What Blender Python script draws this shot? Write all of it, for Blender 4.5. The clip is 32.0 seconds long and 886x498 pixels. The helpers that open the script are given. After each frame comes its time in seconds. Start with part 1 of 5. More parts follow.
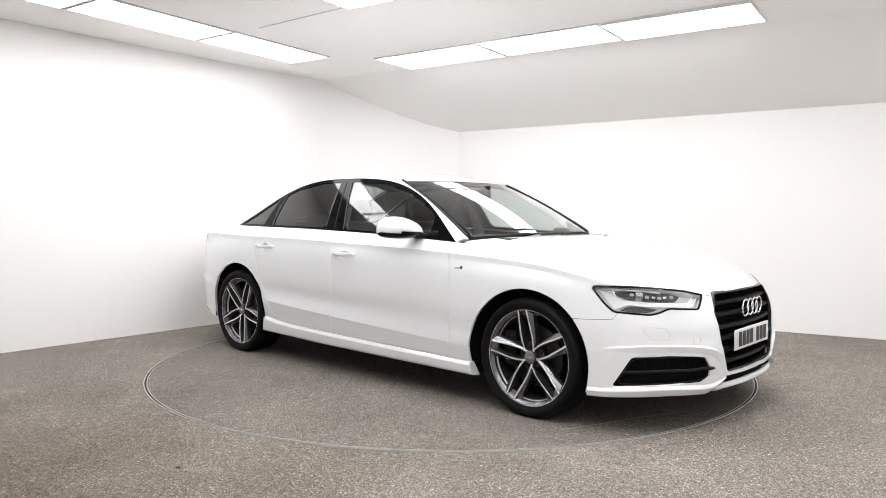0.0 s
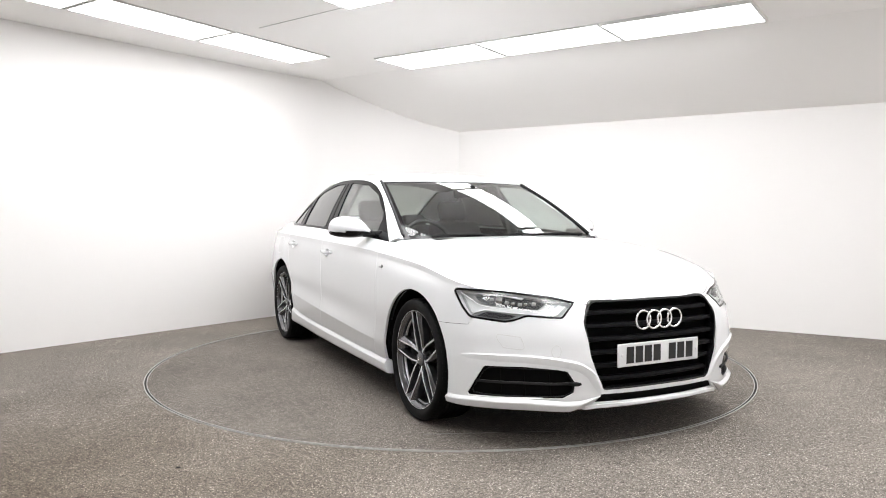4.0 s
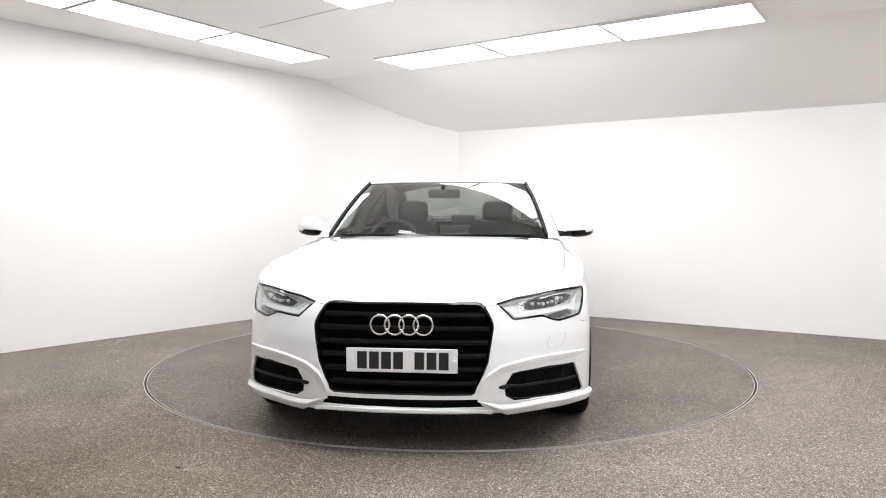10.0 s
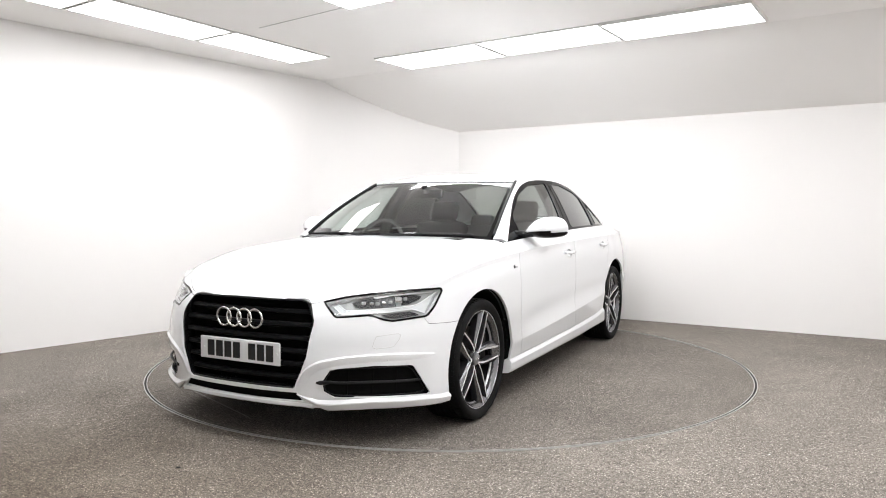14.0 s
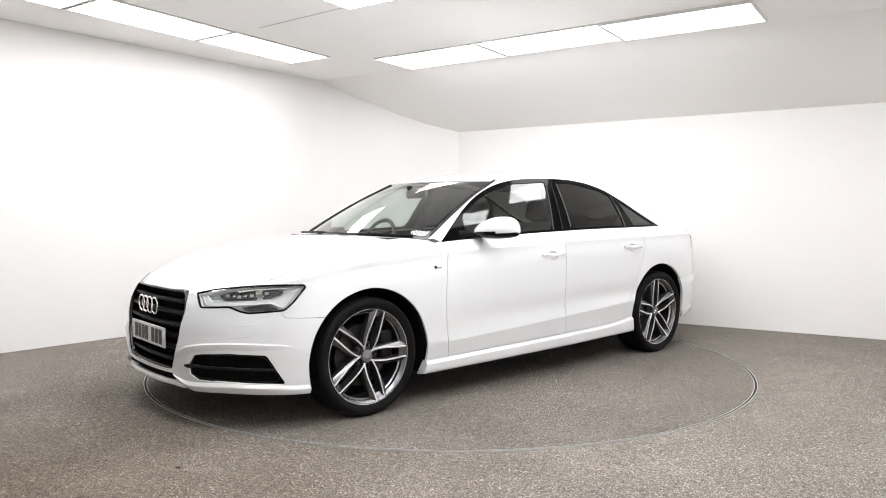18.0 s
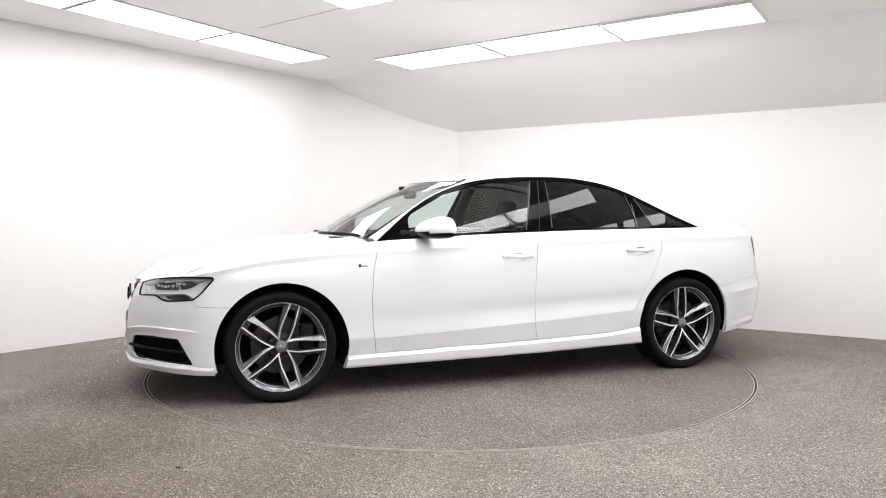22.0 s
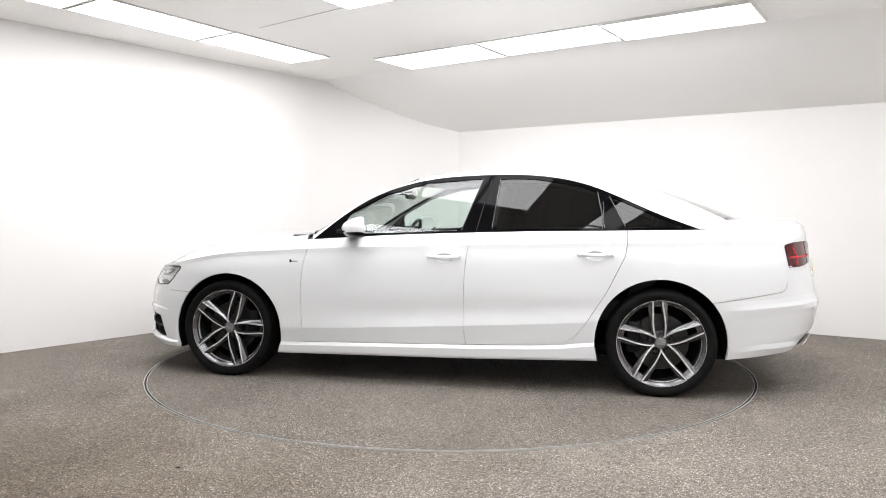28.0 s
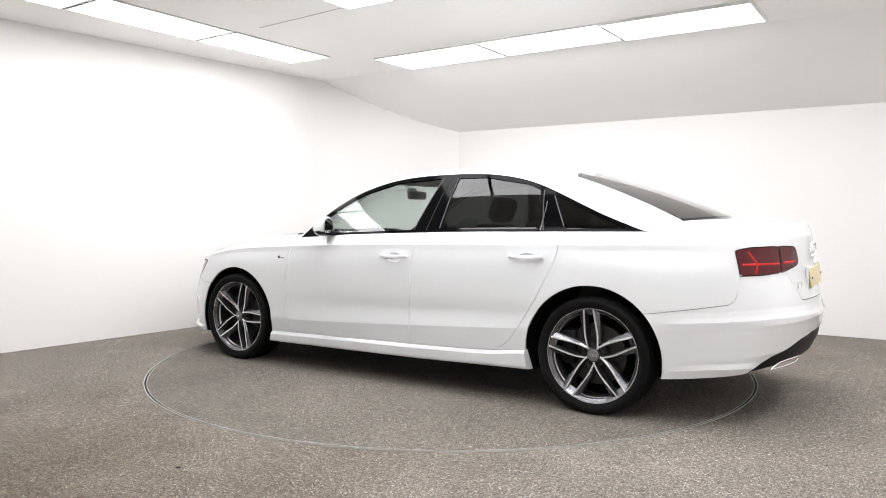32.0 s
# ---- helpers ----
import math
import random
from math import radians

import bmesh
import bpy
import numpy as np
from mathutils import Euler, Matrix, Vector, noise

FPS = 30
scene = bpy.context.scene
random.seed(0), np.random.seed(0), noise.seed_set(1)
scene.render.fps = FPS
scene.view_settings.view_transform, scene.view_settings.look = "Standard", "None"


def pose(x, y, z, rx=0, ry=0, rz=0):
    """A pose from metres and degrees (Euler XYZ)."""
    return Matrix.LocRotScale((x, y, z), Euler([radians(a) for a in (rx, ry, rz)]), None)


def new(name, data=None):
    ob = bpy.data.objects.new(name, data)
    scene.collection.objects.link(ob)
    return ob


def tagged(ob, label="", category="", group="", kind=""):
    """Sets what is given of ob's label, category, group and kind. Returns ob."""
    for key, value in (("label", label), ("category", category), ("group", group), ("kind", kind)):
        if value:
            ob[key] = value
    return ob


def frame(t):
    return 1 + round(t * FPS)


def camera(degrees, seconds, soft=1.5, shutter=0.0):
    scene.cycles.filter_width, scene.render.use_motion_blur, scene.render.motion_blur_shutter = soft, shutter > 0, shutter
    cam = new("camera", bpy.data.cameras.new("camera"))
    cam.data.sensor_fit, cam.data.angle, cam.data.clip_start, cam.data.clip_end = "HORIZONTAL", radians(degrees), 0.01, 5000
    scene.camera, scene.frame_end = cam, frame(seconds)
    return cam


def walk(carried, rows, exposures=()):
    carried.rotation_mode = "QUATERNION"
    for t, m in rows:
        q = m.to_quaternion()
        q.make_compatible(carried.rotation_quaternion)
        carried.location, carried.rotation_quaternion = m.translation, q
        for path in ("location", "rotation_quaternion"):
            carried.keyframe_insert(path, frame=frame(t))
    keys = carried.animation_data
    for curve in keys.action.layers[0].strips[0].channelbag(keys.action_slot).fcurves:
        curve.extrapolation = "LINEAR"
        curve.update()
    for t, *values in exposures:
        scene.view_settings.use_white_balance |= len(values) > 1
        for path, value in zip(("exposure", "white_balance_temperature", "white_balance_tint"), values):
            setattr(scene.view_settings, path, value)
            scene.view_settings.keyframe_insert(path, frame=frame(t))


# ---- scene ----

# Axes: the turntable's centre is the origin, z = 0 is the carpet. E1 and E2 run along the two rows of ceiling panels.
cam = camera(63.29, 32.0, 1.0)
EYE_POSE = Matrix.Translation((0, -5.5716, 1.1149)) @ pose(0, 0, 0, 0, 0, 0.536) @ pose(0, 0, 0, 90 - 2.71, 0, 0) @ pose(0, 0, 0, 0, 0, 0.088)
walk(cam, [(0.0, EYE_POSE), (32.0, EYE_POSE)])
scene.view_settings.exposure = 0.0

# heading of car and turntable (degrees) at the given seconds
TURN = [(0, -41.75), (3, -57.6), (6, -73.66), (9, -89.81), (12, -106.05), (16, -127.4), (20, -148.95), (24, -170.2), (28, -191.2), (32, -212.15)]
AXIS = (0.048, 0.013)      # the turntable's axis in the car's own space

# ---- world: the studio has no windows, its light comes from the ceiling panels alone, six of them added unseen ----
world = bpy.data.worlds.new("world")
scene.world = world
world.use_nodes = True
world.node_tree.nodes["Background"].inputs[0].default_value = (0.02, 0.02, 0.02, 1)
PANEL_POWER = 9.7


# ---- materials ----
def mat(name, base, rough=0.5, metal=0.0, **kw):
    m = bpy.data.materials.new(name)
    m.use_nodes = True
    b = m.node_tree.nodes["Principled BSDF"]
    b.inputs["Base Color"].default_value = (*base, 1) if len(base) == 3 else base
    b.inputs["Roughness"].default_value = rough
    b.inputs["Metallic"].default_value = metal
    for key, value in kw.items():
        b.inputs[key.replace("_", " ")].default_value = value
    return m


def nodes_of(m):
    nt = m.node_tree
    return nt, nt.nodes["Principled BSDF"]


def noisy(m, scale, amount, detail=4.0, bump=0.0, bump_scale=None, rough=0.0, space="Object"):
    """Varies the base colour of m by noise at two scales, and gives it fine relief."""
    nt, b = nodes_of(m)
    tc = nt.nodes.new("ShaderNodeTexCoord")
    base = list(b.inputs["Base Color"].default_value)
    mix = nt.nodes.new("ShaderNodeMix")
    mix.data_type = "RGBA"
    n1 = nt.nodes.new("ShaderNodeTexNoise")
    n1.inputs["Scale"].default_value = scale
    n1.inputs["Detail"].default_value = detail
    nt.links.new(tc.outputs[space], n1.inputs["Vector"])
    mix.inputs[6].default_value = (*[min(1, c * (1 - amount)) for c in base[:3]], 1)
    mix.inputs[7].default_value = (*[min(1, c * (1 + amount)) for c in base[:3]], 1)
    nt.links.new(n1.outputs["Fac"], mix.inputs[0])
    nt.links.new(mix.outputs[2], b.inputs["Base Color"])
    if rough:
        mr = nt.nodes.new("ShaderNodeMapRange")
        r0 = b.inputs["Roughness"].default_value
        mr.inputs[3].default_value, mr.inputs[4].default_value = r0 - rough, r0 + rough
        nt.links.new(n1.outputs["Fac"], mr.inputs[0])
        nt.links.new(mr.outputs[0], b.inputs["Roughness"])
    if bump:
        n2 = nt.nodes.new("ShaderNodeTexNoise")
        n2.inputs["Scale"].default_value = bump_scale or scale * 12
        n2.inputs["Detail"].default_value = 3
        nt.links.new(tc.outputs[space], n2.inputs["Vector"])
        bp = nt.nodes.new("ShaderNodeBump")
        bp.inputs["Strength"].default_value = bump
        bp.inputs["Distance"].default_value = 0.004
        nt.links.new(n2.outputs["Fac"], bp.inputs["Height"])
        nt.links.new(bp.outputs[0], b.inputs["Normal"])
    return m


def carpet_material(name, tint=1.0, soiled_dimmed=False):
    """Grey needle-felt carpet: speckled fibres, paler and darker tufts, broad worn patches."""
    m = mat(name, (0.16, 0.145, 0.13), 0.95)
    nt, b = nodes_of(m)
    tc = nt.nodes.new("ShaderNodeTexCoord")

    def noise_at(scale, detail, rough=0.5):
        n = nt.nodes.new("ShaderNodeTexNoise")
        n.inputs["Scale"].default_value, n.inputs["Detail"].default_value, n.inputs["Roughness"].default_value = scale, detail, rough
        nt.links.new(tc.outputs["Object"], n.inputs["Vector"])
        return n

    def cells_at(scale):
        n = nt.nodes.new("ShaderNodeTexVoronoi")
        n.inputs["Scale"].default_value = scale
        nt.links.new(tc.outputs["Object"], n.inputs["Vector"])
        grey = nt.nodes.new("ShaderNodeSeparateColor")
        nt.links.new(n.outputs["Color"], grey.inputs[0])
        return grey

    grain, tuft, wear = cells_at(255), noise_at(70, 3, 0.7), noise_at(1.1, 5, 0.62)
    speck = noise_at(190, 2, 0.75)
    ramp = nt.nodes.new("ShaderNodeValToRGB")
    ramp.color_ramp.interpolation = "LINEAR"
    e = ramp.color_ramp.elements
    e[0].position, e[0].color = 0.0, (0.058 * tint, 0.050 * tint, 0.042 * tint, 1)
    e[1].position, e[1].color = 1.0, (0.62 * tint, 0.58 * tint, 0.52 * tint, 1)
    for at, r, g, b_ in ((0.30, 0.106, 0.093, 0.080), (0.62, 0.168, 0.150, 0.131), (0.90, 0.245, 0.222, 0.195), (0.965, 0.33, 0.30, 0.268)):
        e.new(at).color = (r * tint, g * tint, b_ * tint, 1)
    nt.links.new(grain.outputs[0], ramp.inputs[0])
    mul = nt.nodes.new("ShaderNodeMix")
    mul.data_type, mul.blend_type = "RGBA", "MULTIPLY"
    mul.inputs[0].default_value = 1.0
    vary = nt.nodes.new("ShaderNodeMapRange")
    vary.inputs[1].default_value, vary.inputs[2].default_value, vary.inputs[3].default_value, vary.inputs[4].default_value = 0.3, 0.7, 0.72, 1.28
    nt.links.new(tuft.outputs["Fac"], vary.inputs[0])
    vary2 = nt.nodes.new("ShaderNodeMapRange")
    vary2.inputs[1].default_value, vary2.inputs[2].default_value, vary2.inputs[3].default_value, vary2.inputs[4].default_value = 0.3, 0.7, 0.82, 1.16
    nt.links.new(wear.outputs["Fac"], vary2.inputs[0])
    times = nt.nodes.new("ShaderNodeMath")
    times.operation = "MULTIPLY"
    nt.links.new(vary.outputs[0], times.inputs[0])
    nt.links.new(vary2.outputs[0], times.inputs[1])
    nt.links.new(ramp.outputs[0], mul.inputs[6])
    nt.links.new(times.outputs[0], mul.inputs[7])
    if soiled_dimmed:
        # a broad brown, trodden patch with a ragged edge; it also paints shade on the near left
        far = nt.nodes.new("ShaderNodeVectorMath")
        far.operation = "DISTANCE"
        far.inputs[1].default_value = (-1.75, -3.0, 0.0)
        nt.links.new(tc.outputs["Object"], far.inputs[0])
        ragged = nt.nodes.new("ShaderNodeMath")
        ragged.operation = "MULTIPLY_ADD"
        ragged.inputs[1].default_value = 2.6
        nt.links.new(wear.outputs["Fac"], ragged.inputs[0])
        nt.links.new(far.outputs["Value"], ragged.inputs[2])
        soil_dim = nt.nodes.new("ShaderNodeMapRange")
        soil_dim.inputs[1].default_value, soil_dim.inputs[2].default_value = 1.4, 3.5
        nt.links.new(ragged.outputs[0], soil_dim.inputs[0])
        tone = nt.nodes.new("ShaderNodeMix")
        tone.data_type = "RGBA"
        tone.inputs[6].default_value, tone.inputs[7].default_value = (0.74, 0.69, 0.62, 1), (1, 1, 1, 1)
        nt.links.new(soil_dim.outputs[0], tone.inputs[0])
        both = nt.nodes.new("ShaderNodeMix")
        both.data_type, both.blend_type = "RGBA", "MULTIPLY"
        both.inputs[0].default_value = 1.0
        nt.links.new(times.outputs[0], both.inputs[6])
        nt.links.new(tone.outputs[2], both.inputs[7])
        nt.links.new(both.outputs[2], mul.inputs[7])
    nt.links.new(mul.outputs[2], b.inputs["Base Color"])
    bp = nt.nodes.new("ShaderNodeBump")
    bp.inputs["Strength"].default_value, bp.inputs["Distance"].default_value = 0.6, 0.006
    nt.links.new(speck.outputs["Fac"], bp.inputs["Height"])
    nt.links.new(bp.outputs[0], b.inputs["Normal"])
    b.inputs["Specular IOR Level"].default_value = 0.2
    return m


WALL = noisy(mat("white_wall_paint", (0.853, 0.837, 0.824), 0.75), 0.6, 0.015, bump=0.08, bump_scale=260)
CEIL = noisy(mat("white_ceiling_paint", (0.945, 0.928, 0.910), 0.8), 0.5, 0.02, bump=0.08, bump_scale=220)
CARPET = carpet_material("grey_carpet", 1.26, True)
# the disc's tone is lowered to deepen the shade under the car
CARPET_DISC = carpet_material("grey_carpet_disc", 1.04)
TRIM_METAL = noisy(mat("dull_aluminium_trim", (0.47, 0.47, 0.445), 0.45, 0.3), 30, 0.2, rough=0.1)
GAP = mat("dark_gap", (0.02, 0.019, 0.018), 0.9)
PANEL = bpy.data.materials.new("lit_diffuser")
PANEL.use_nodes = True
_b = PANEL.node_tree.nodes["Principled BSDF"]
_b.inputs["Base Color"].default_value = (0.8, 0.8, 0.8, 1)
_b.inputs["Emission Color"].default_value = (0.985, 0.985, 1.0, 1)
_b.inputs["Emission Strength"].default_value = PANEL_POWER
SEAM_FLOOR = mat("pale_seam", (0.33, 0.32, 0.30), 0.8)
JOINT = mat("grey_joint", (0.45, 0.44, 0.43), 0.9)
FRAME_WHITE = mat("pale_grey_frame_metal", (0.72, 0.715, 0.70), 0.45)


# ---- mesh helpers ----
def link_mesh(name, bm, materials, parent=None, label="", smooth=40):
    me = bpy.data.meshes.new(name)
    bmesh.ops.recalc_face_normals(bm, faces=bm.faces)
    bm.to_mesh(me)
    bm.free()
    for m in (materials if isinstance(materials, (list, tuple)) else [materials]):
        me.materials.append(m)
    if smooth:
        me.shade_smooth()
        me.set_sharp_from_angle(angle=radians(smooth))
    ob = new(name, me)
    if parent:
        ob.parent = parent
    if label:
        ob["label"] = label
    return ob


def part(name, bm, material, parent, label="", smooth=40):
    """One mesh object under a thing or a part."""
    return link_mesh(name, bm, material, parent, label, smooth)


def prism(bm, outline, z0, z1):
    """A closed upright solid over a plan outline."""
    lo = [bm.verts.new((x, y, z0)) for x, y in outline]
    hi = [bm.verts.new((x, y, z1)) for x, y in outline]
    bm.faces.new(lo[::-1])
    bm.faces.new(hi)
    n = len(lo)
    for i in range(n):
        bm.faces.new((lo[i], lo[(i + 1) % n], hi[(i + 1) % n], hi[i]))


def box(bm, x0, x1, y0, y1, z0, z1, m=None):
    vs = bmesh.ops.create_cube(bm, size=1.0)["verts"]
    for v in vs:
        v.co = ((x0 + x1) / 2 + v.co.x * (x1 - x0), (y0 + y1) / 2 + v.co.y * (y1 - y0), (z0 + z1) / 2 + v.co.z * (z1 - z0))
        if m:
            v.co = m @ v.co
    return vs


# ---- the room ----
E1, E2 = Vector((0.836, -0.549)), Vector((0.549, 0.836))
DL, NL = Vector((0.6123, 0.7906)), Vector((0.7906, -0.6123))        # along the left wall, and from it into the room
DR, NR = Vector((0.8514, -0.5246)), Vector((-0.5246, -0.8514))      # the same for the right wall
CEIL_Z, LOW_Z, FOLD = 2.68, 2.13, 1.214
PL, PR = Vector((-1.529, 2.888)), Vector((0.109, 3.300))            # where the short wall between them begins and ends
MID = [Vector((-1.30, 2.975)), Vector((-0.99, 3.10)), Vector((-0.66, 3.215)), Vector((-0.32, 3.285))]
LEFT_END, RIGHT_END = PL - DL * 9.2, PR + DR * 6.2
FAR_END = LEFT_END + DR * 7.9


def wall(name, a, b, top_a, top_b, out, label, points=()):
    """An upright wall from a to b, 0.12 m thick, its top rising or falling from top_a to top_b."""
    bm = bmesh.new()
    run = [a, *points, b]
    inner_lo, inner_hi, outer_lo, outer_hi = [], [], [], []
    total = (b - a).length
    for p in run:
        f = (p - a).length / total
        top = top_a + (top_b - top_a) * f
        if points:
            top = ceiling_height(p)
        q = p + out * 0.12
        inner_lo.append(bm.verts.new((p.x, p.y, -0.02)))
        inner_hi.append(bm.verts.new((p.x, p.y, top + 0.03)))
        outer_lo.append(bm.verts.new((q.x, q.y, -0.02)))
        outer_hi.append(bm.verts.new((q.x, q.y, top + 0.03)))
    for i in range(len(run) - 1):
        bm.faces.new((inner_lo[i], inner_lo[i + 1], inner_hi[i + 1], inner_hi[i]))
        bm.faces.new((outer_lo[i], outer_hi[i], outer_hi[i + 1], outer_lo[i + 1]))
        bm.faces.new((inner_hi[i], inner_hi[i + 1], outer_hi[i + 1], outer_hi[i]))
        bm.faces.new((inner_lo[i], outer_lo[i], outer_lo[i + 1], inner_lo[i + 1]))
    bm.faces.new((inner_lo[0], inner_hi[0], outer_hi[0], outer_lo[0]))
    bm.faces.new((inner_lo[-1], outer_lo[-1], outer_hi[-1], inner_hi[-1]))
    return tagged(link_mesh(name, bm, WALL, smooth=35), label, "wall", kind="structure")


def ceiling_height(p):
    d = (Vector((p.x, p.y)) - PR).dot(NR)
    return LOW_Z + (CEIL_Z - LOW_Z) * max(0.0, min(1.0, d / FOLD))


def build_room():
    bm = bmesh.new()
    prism(bm, [(-14, -16), (14, -16), (14, 9), (-14, 9)], -0.2, -0.010)
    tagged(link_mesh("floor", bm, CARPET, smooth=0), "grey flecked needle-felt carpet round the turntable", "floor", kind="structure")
    bend = PL - DL * 0.20          # the left wall turns into the corner in a soft bend
    soft = [bend * (1 - t) ** 2 + PL * 2 * t * (1 - t) + MID[0] * t * t for t in (0.15, 0.3, 0.45, 0.6, 0.75, 0.88)]
    wall("wall_left", LEFT_END, bend, CEIL_Z, CEIL_Z, -NL, "plain white painted studio wall meeting the carpet")
    wall("wall_corner", bend, PR, CEIL_Z, LOW_Z, Vector((-0.2, 0.97)).normalized(), "short white painted wall bent across the studio corner", soft + MID)
    wall("wall_right", PR, RIGHT_END, LOW_Z, LOW_Z, -NR, "low white painted studio wall under the sloping ceiling")
    # two unseen walls, added to close the room and bounce light back
    wall("wall_behind", LEFT_END, FAR_END, CEIL_Z, CEIL_Z, NR, "unseen plain white wall added to close the studio")
    wall("wall_far_side", FAR_END, RIGHT_END, CEIL_Z, CEIL_Z, NL, "unseen plain white side wall added to bounce light")
    # ceiling: one flat sheet and one slope, with thickness
    fold_r = RIGHT_END + NR * FOLD
    bm = bmesh.new()
    a = [(LEFT_END - NL * 0.6 - DL * 0.5), (FAR_END + DR * 0.6 - DL * 0.5), (fold_r + DR * 1.6), (PR + NR * FOLD - DR * 3.2)]
    b = [(PR + NR * FOLD - DR * 3.2), (fold_r + DR * 1.6), (RIGHT_END + DR * 1.6 - NR * 0.3), (PR - DR * 3.2 - NR * 0.3)]
    lift = -0.3 * (CEIL_Z - LOW_Z) / FOLD
    lo = [bm.verts.new((*p, CEIL_Z)) for p in a]
    edge = [bm.verts.new((*b[2], LOW_Z + lift)), bm.verts.new((*b[3], LOW_Z + lift))]
    hi = [bm.verts.new((*p, CEIL_Z + 0.15)) for p in a]
    hedge = [bm.verts.new((*b[2], LOW_Z + lift + 0.15)), bm.verts.new((*b[3], LOW_Z + lift + 0.15))]
    bm.faces.new(lo)
    bm.faces.new((lo[3], lo[2], edge[0], edge[1]))
    bm.faces.new(hi[::-1])
    bm.faces.new((hi[3], hedge[1], hedge[0], hi[2]))
    ring_lo, ring_hi = [lo[0], lo[1], lo[2], edge[0], edge[1], lo[3]], [hi[0], hi[1], hi[2], hedge[0], hedge[1], hi[3]]
    for i in range(6):
        j = (i + 1) % 6
        bm.faces.new((ring_lo[i], ring_lo[j], ring_hi[j], ring_hi[i]))
    tagged(link_mesh("ceiling", bm, CEIL, smooth=8), "white painted ceiling sloping down over the low wall", "ceiling", kind="structure")


def ceiling_panel(c, along, length, width, drop=0.0):
    """One lit panel: a shallow white frame with a glowing diffuser, fixed under the ceiling; also drawn for added
    unseen lights.
    """
    root = tagged(new("ceiling_light"), "white rectangular flat ceiling light panel, switched on", "ceiling light", "ceiling light panels")
    root.matrix_basis = Matrix.Translation((*c, CEIL_Z - drop)) @ Matrix.Rotation(math.atan2(along.y, along.x), 4, "Z")
    a, b, t = length / 2, width / 2, 0.016
    bm = bmesh.new()
    for x0, x1, y0, y1 in ((-a, a, -b, -b + t), (-a, a, b - t, b), (-a, -a + t, -b + t, b - t), (a - t, a, -b + t, b - t)):
        box(bm, x0, x1, y0, y1, -0.014, 0.004 + drop)
    part("frame", bm, FRAME_WHITE, root, smooth=0)
    bm = bmesh.new()
    box(bm, -a + t, a - t, -b + t, b - t, -0.009, 0.004)
    part("diffuser", bm, PANEL, root, "glowing white diffuser", smooth=0)
    return root


def build_lights():
    for i in range(3):
        ceiling_panel(E1 * (-0.98 + 1.185 * i) + E2 * (1.305 - 0.01 * i), E1, 1.168, 0.62, 0.012 if i == 2 else 0.0)
        ceiling_panel(E1 * (-2.14 - 0.01 * i) + E2 * (0.105 - 1.185 * i), E2, 1.168, 0.53)
        ceiling_panel(E1 * 2.24 + E2 * (0.15 - 1.185 * i), E2, 1.168, 0.42)
        ceiling_panel(E1 * (-0.15 + 1.185 * i) + E2 * -2.64, E1, 1.168, 0.50)
    # unseen panels added to brighten the right wall and the floor before it
    for i in range(3):
        ceiling_panel(E1 * 3.55 + E2 * (1.55 - 1.25 * i), E2, 1.168, 0.50)
    # unseen panels added over the camera to brighten the car's near faces
    for i in range(3):
        ceiling_panel(E1 * (1.45 + 1.185 * i) + E2 * -4.25, E1, 1.168, 0.50)
    for e in (-0.32, 0.29, 0.90):
        ceiling_panel(E1 * e + E2 * -0.985, E2, 1.06, 0.60)
    # open joint between two ceiling boards
    a, b = Vector((-1.60, 0.52)), Vector((-0.745, -0.115))
    bm = bmesh.new()
    box(bm, 0, (b - a).length, -0.002, 0.002, -0.0035, 0.004, Matrix.Translation((*a, CEIL_Z)) @ Matrix.Rotation(math.atan2(b.y - a.y, b.x - a.x), 4, "Z"))
    tagged(link_mesh("ceiling_joint", bm, JOINT, smooth=0), "thin grey joint between ceiling boards", "ceiling joint", kind="structure")


def build_turntable():
    root = tagged(new("turntable"), "flush round carpeted turntable with a thin metal rim", "turntable")
    bm = bmesh.new()
    bmesh.ops.create_circle(bm, cap_ends=True, segments=160, radius=2.185, matrix=Matrix.Translation((0, 0, -0.02)))
    ext = bmesh.ops.extrude_face_region(bm, geom=list(bm.faces))
    for v in ext["geom"]:
        if isinstance(v, bmesh.types.BMVert):
            v.co.z = -0.008
    part("disc", bm, CARPET_DISC, root, "grey flecked carpet disc", smooth=30)
    for name, r0, r1, h, m in (("rim", 2.186, 2.1895, 0.0050, TRIM_METAL), ("gap", 2.1895, 2.204, 0.0022, GAP), ("outer_rim", 2.204, 2.2085, 0.0065, TRIM_METAL)):
        bm = bmesh.new()
        ring(bm, r0, r1, -0.02, h - 0.012)
        part(name, bm, m, root, smooth=30)
    # a straight carpet seam across the edge of the disc
    a, b = Vector((1.665, -1.00)), Vector((1.97, -0.25))
    bm = bmesh.new()
    box(bm, 0, (b - a).length, -0.0022, 0.0022, -0.01, -0.0066, Matrix.Translation((*a, 0)) @ Matrix.Rotation(math.atan2(b.y - a.y, b.x - a.x), 4, "Z"))
    part("carpet_seam", bm, SEAM_FLOOR, root, "pale straight carpet seam", smooth=0)
    return root


def ring(bm, r0, r1, z0, z1, n=160):
    rows = []
    for r, z in ((r0, z0), (r0, z1), (r1, z1), (r1, z0)):
        rows.append([bm.verts.new((r * math.cos(2 * math.pi * i / n), r * math.sin(2 * math.pi * i / n), z)) for i in range(n)])
    for k in range(3):
        for i in range(n):
            j = (i + 1) % n
            bm.faces.new((rows[k][i], rows[k][j], rows[k + 1][j], rows[k + 1][i]))


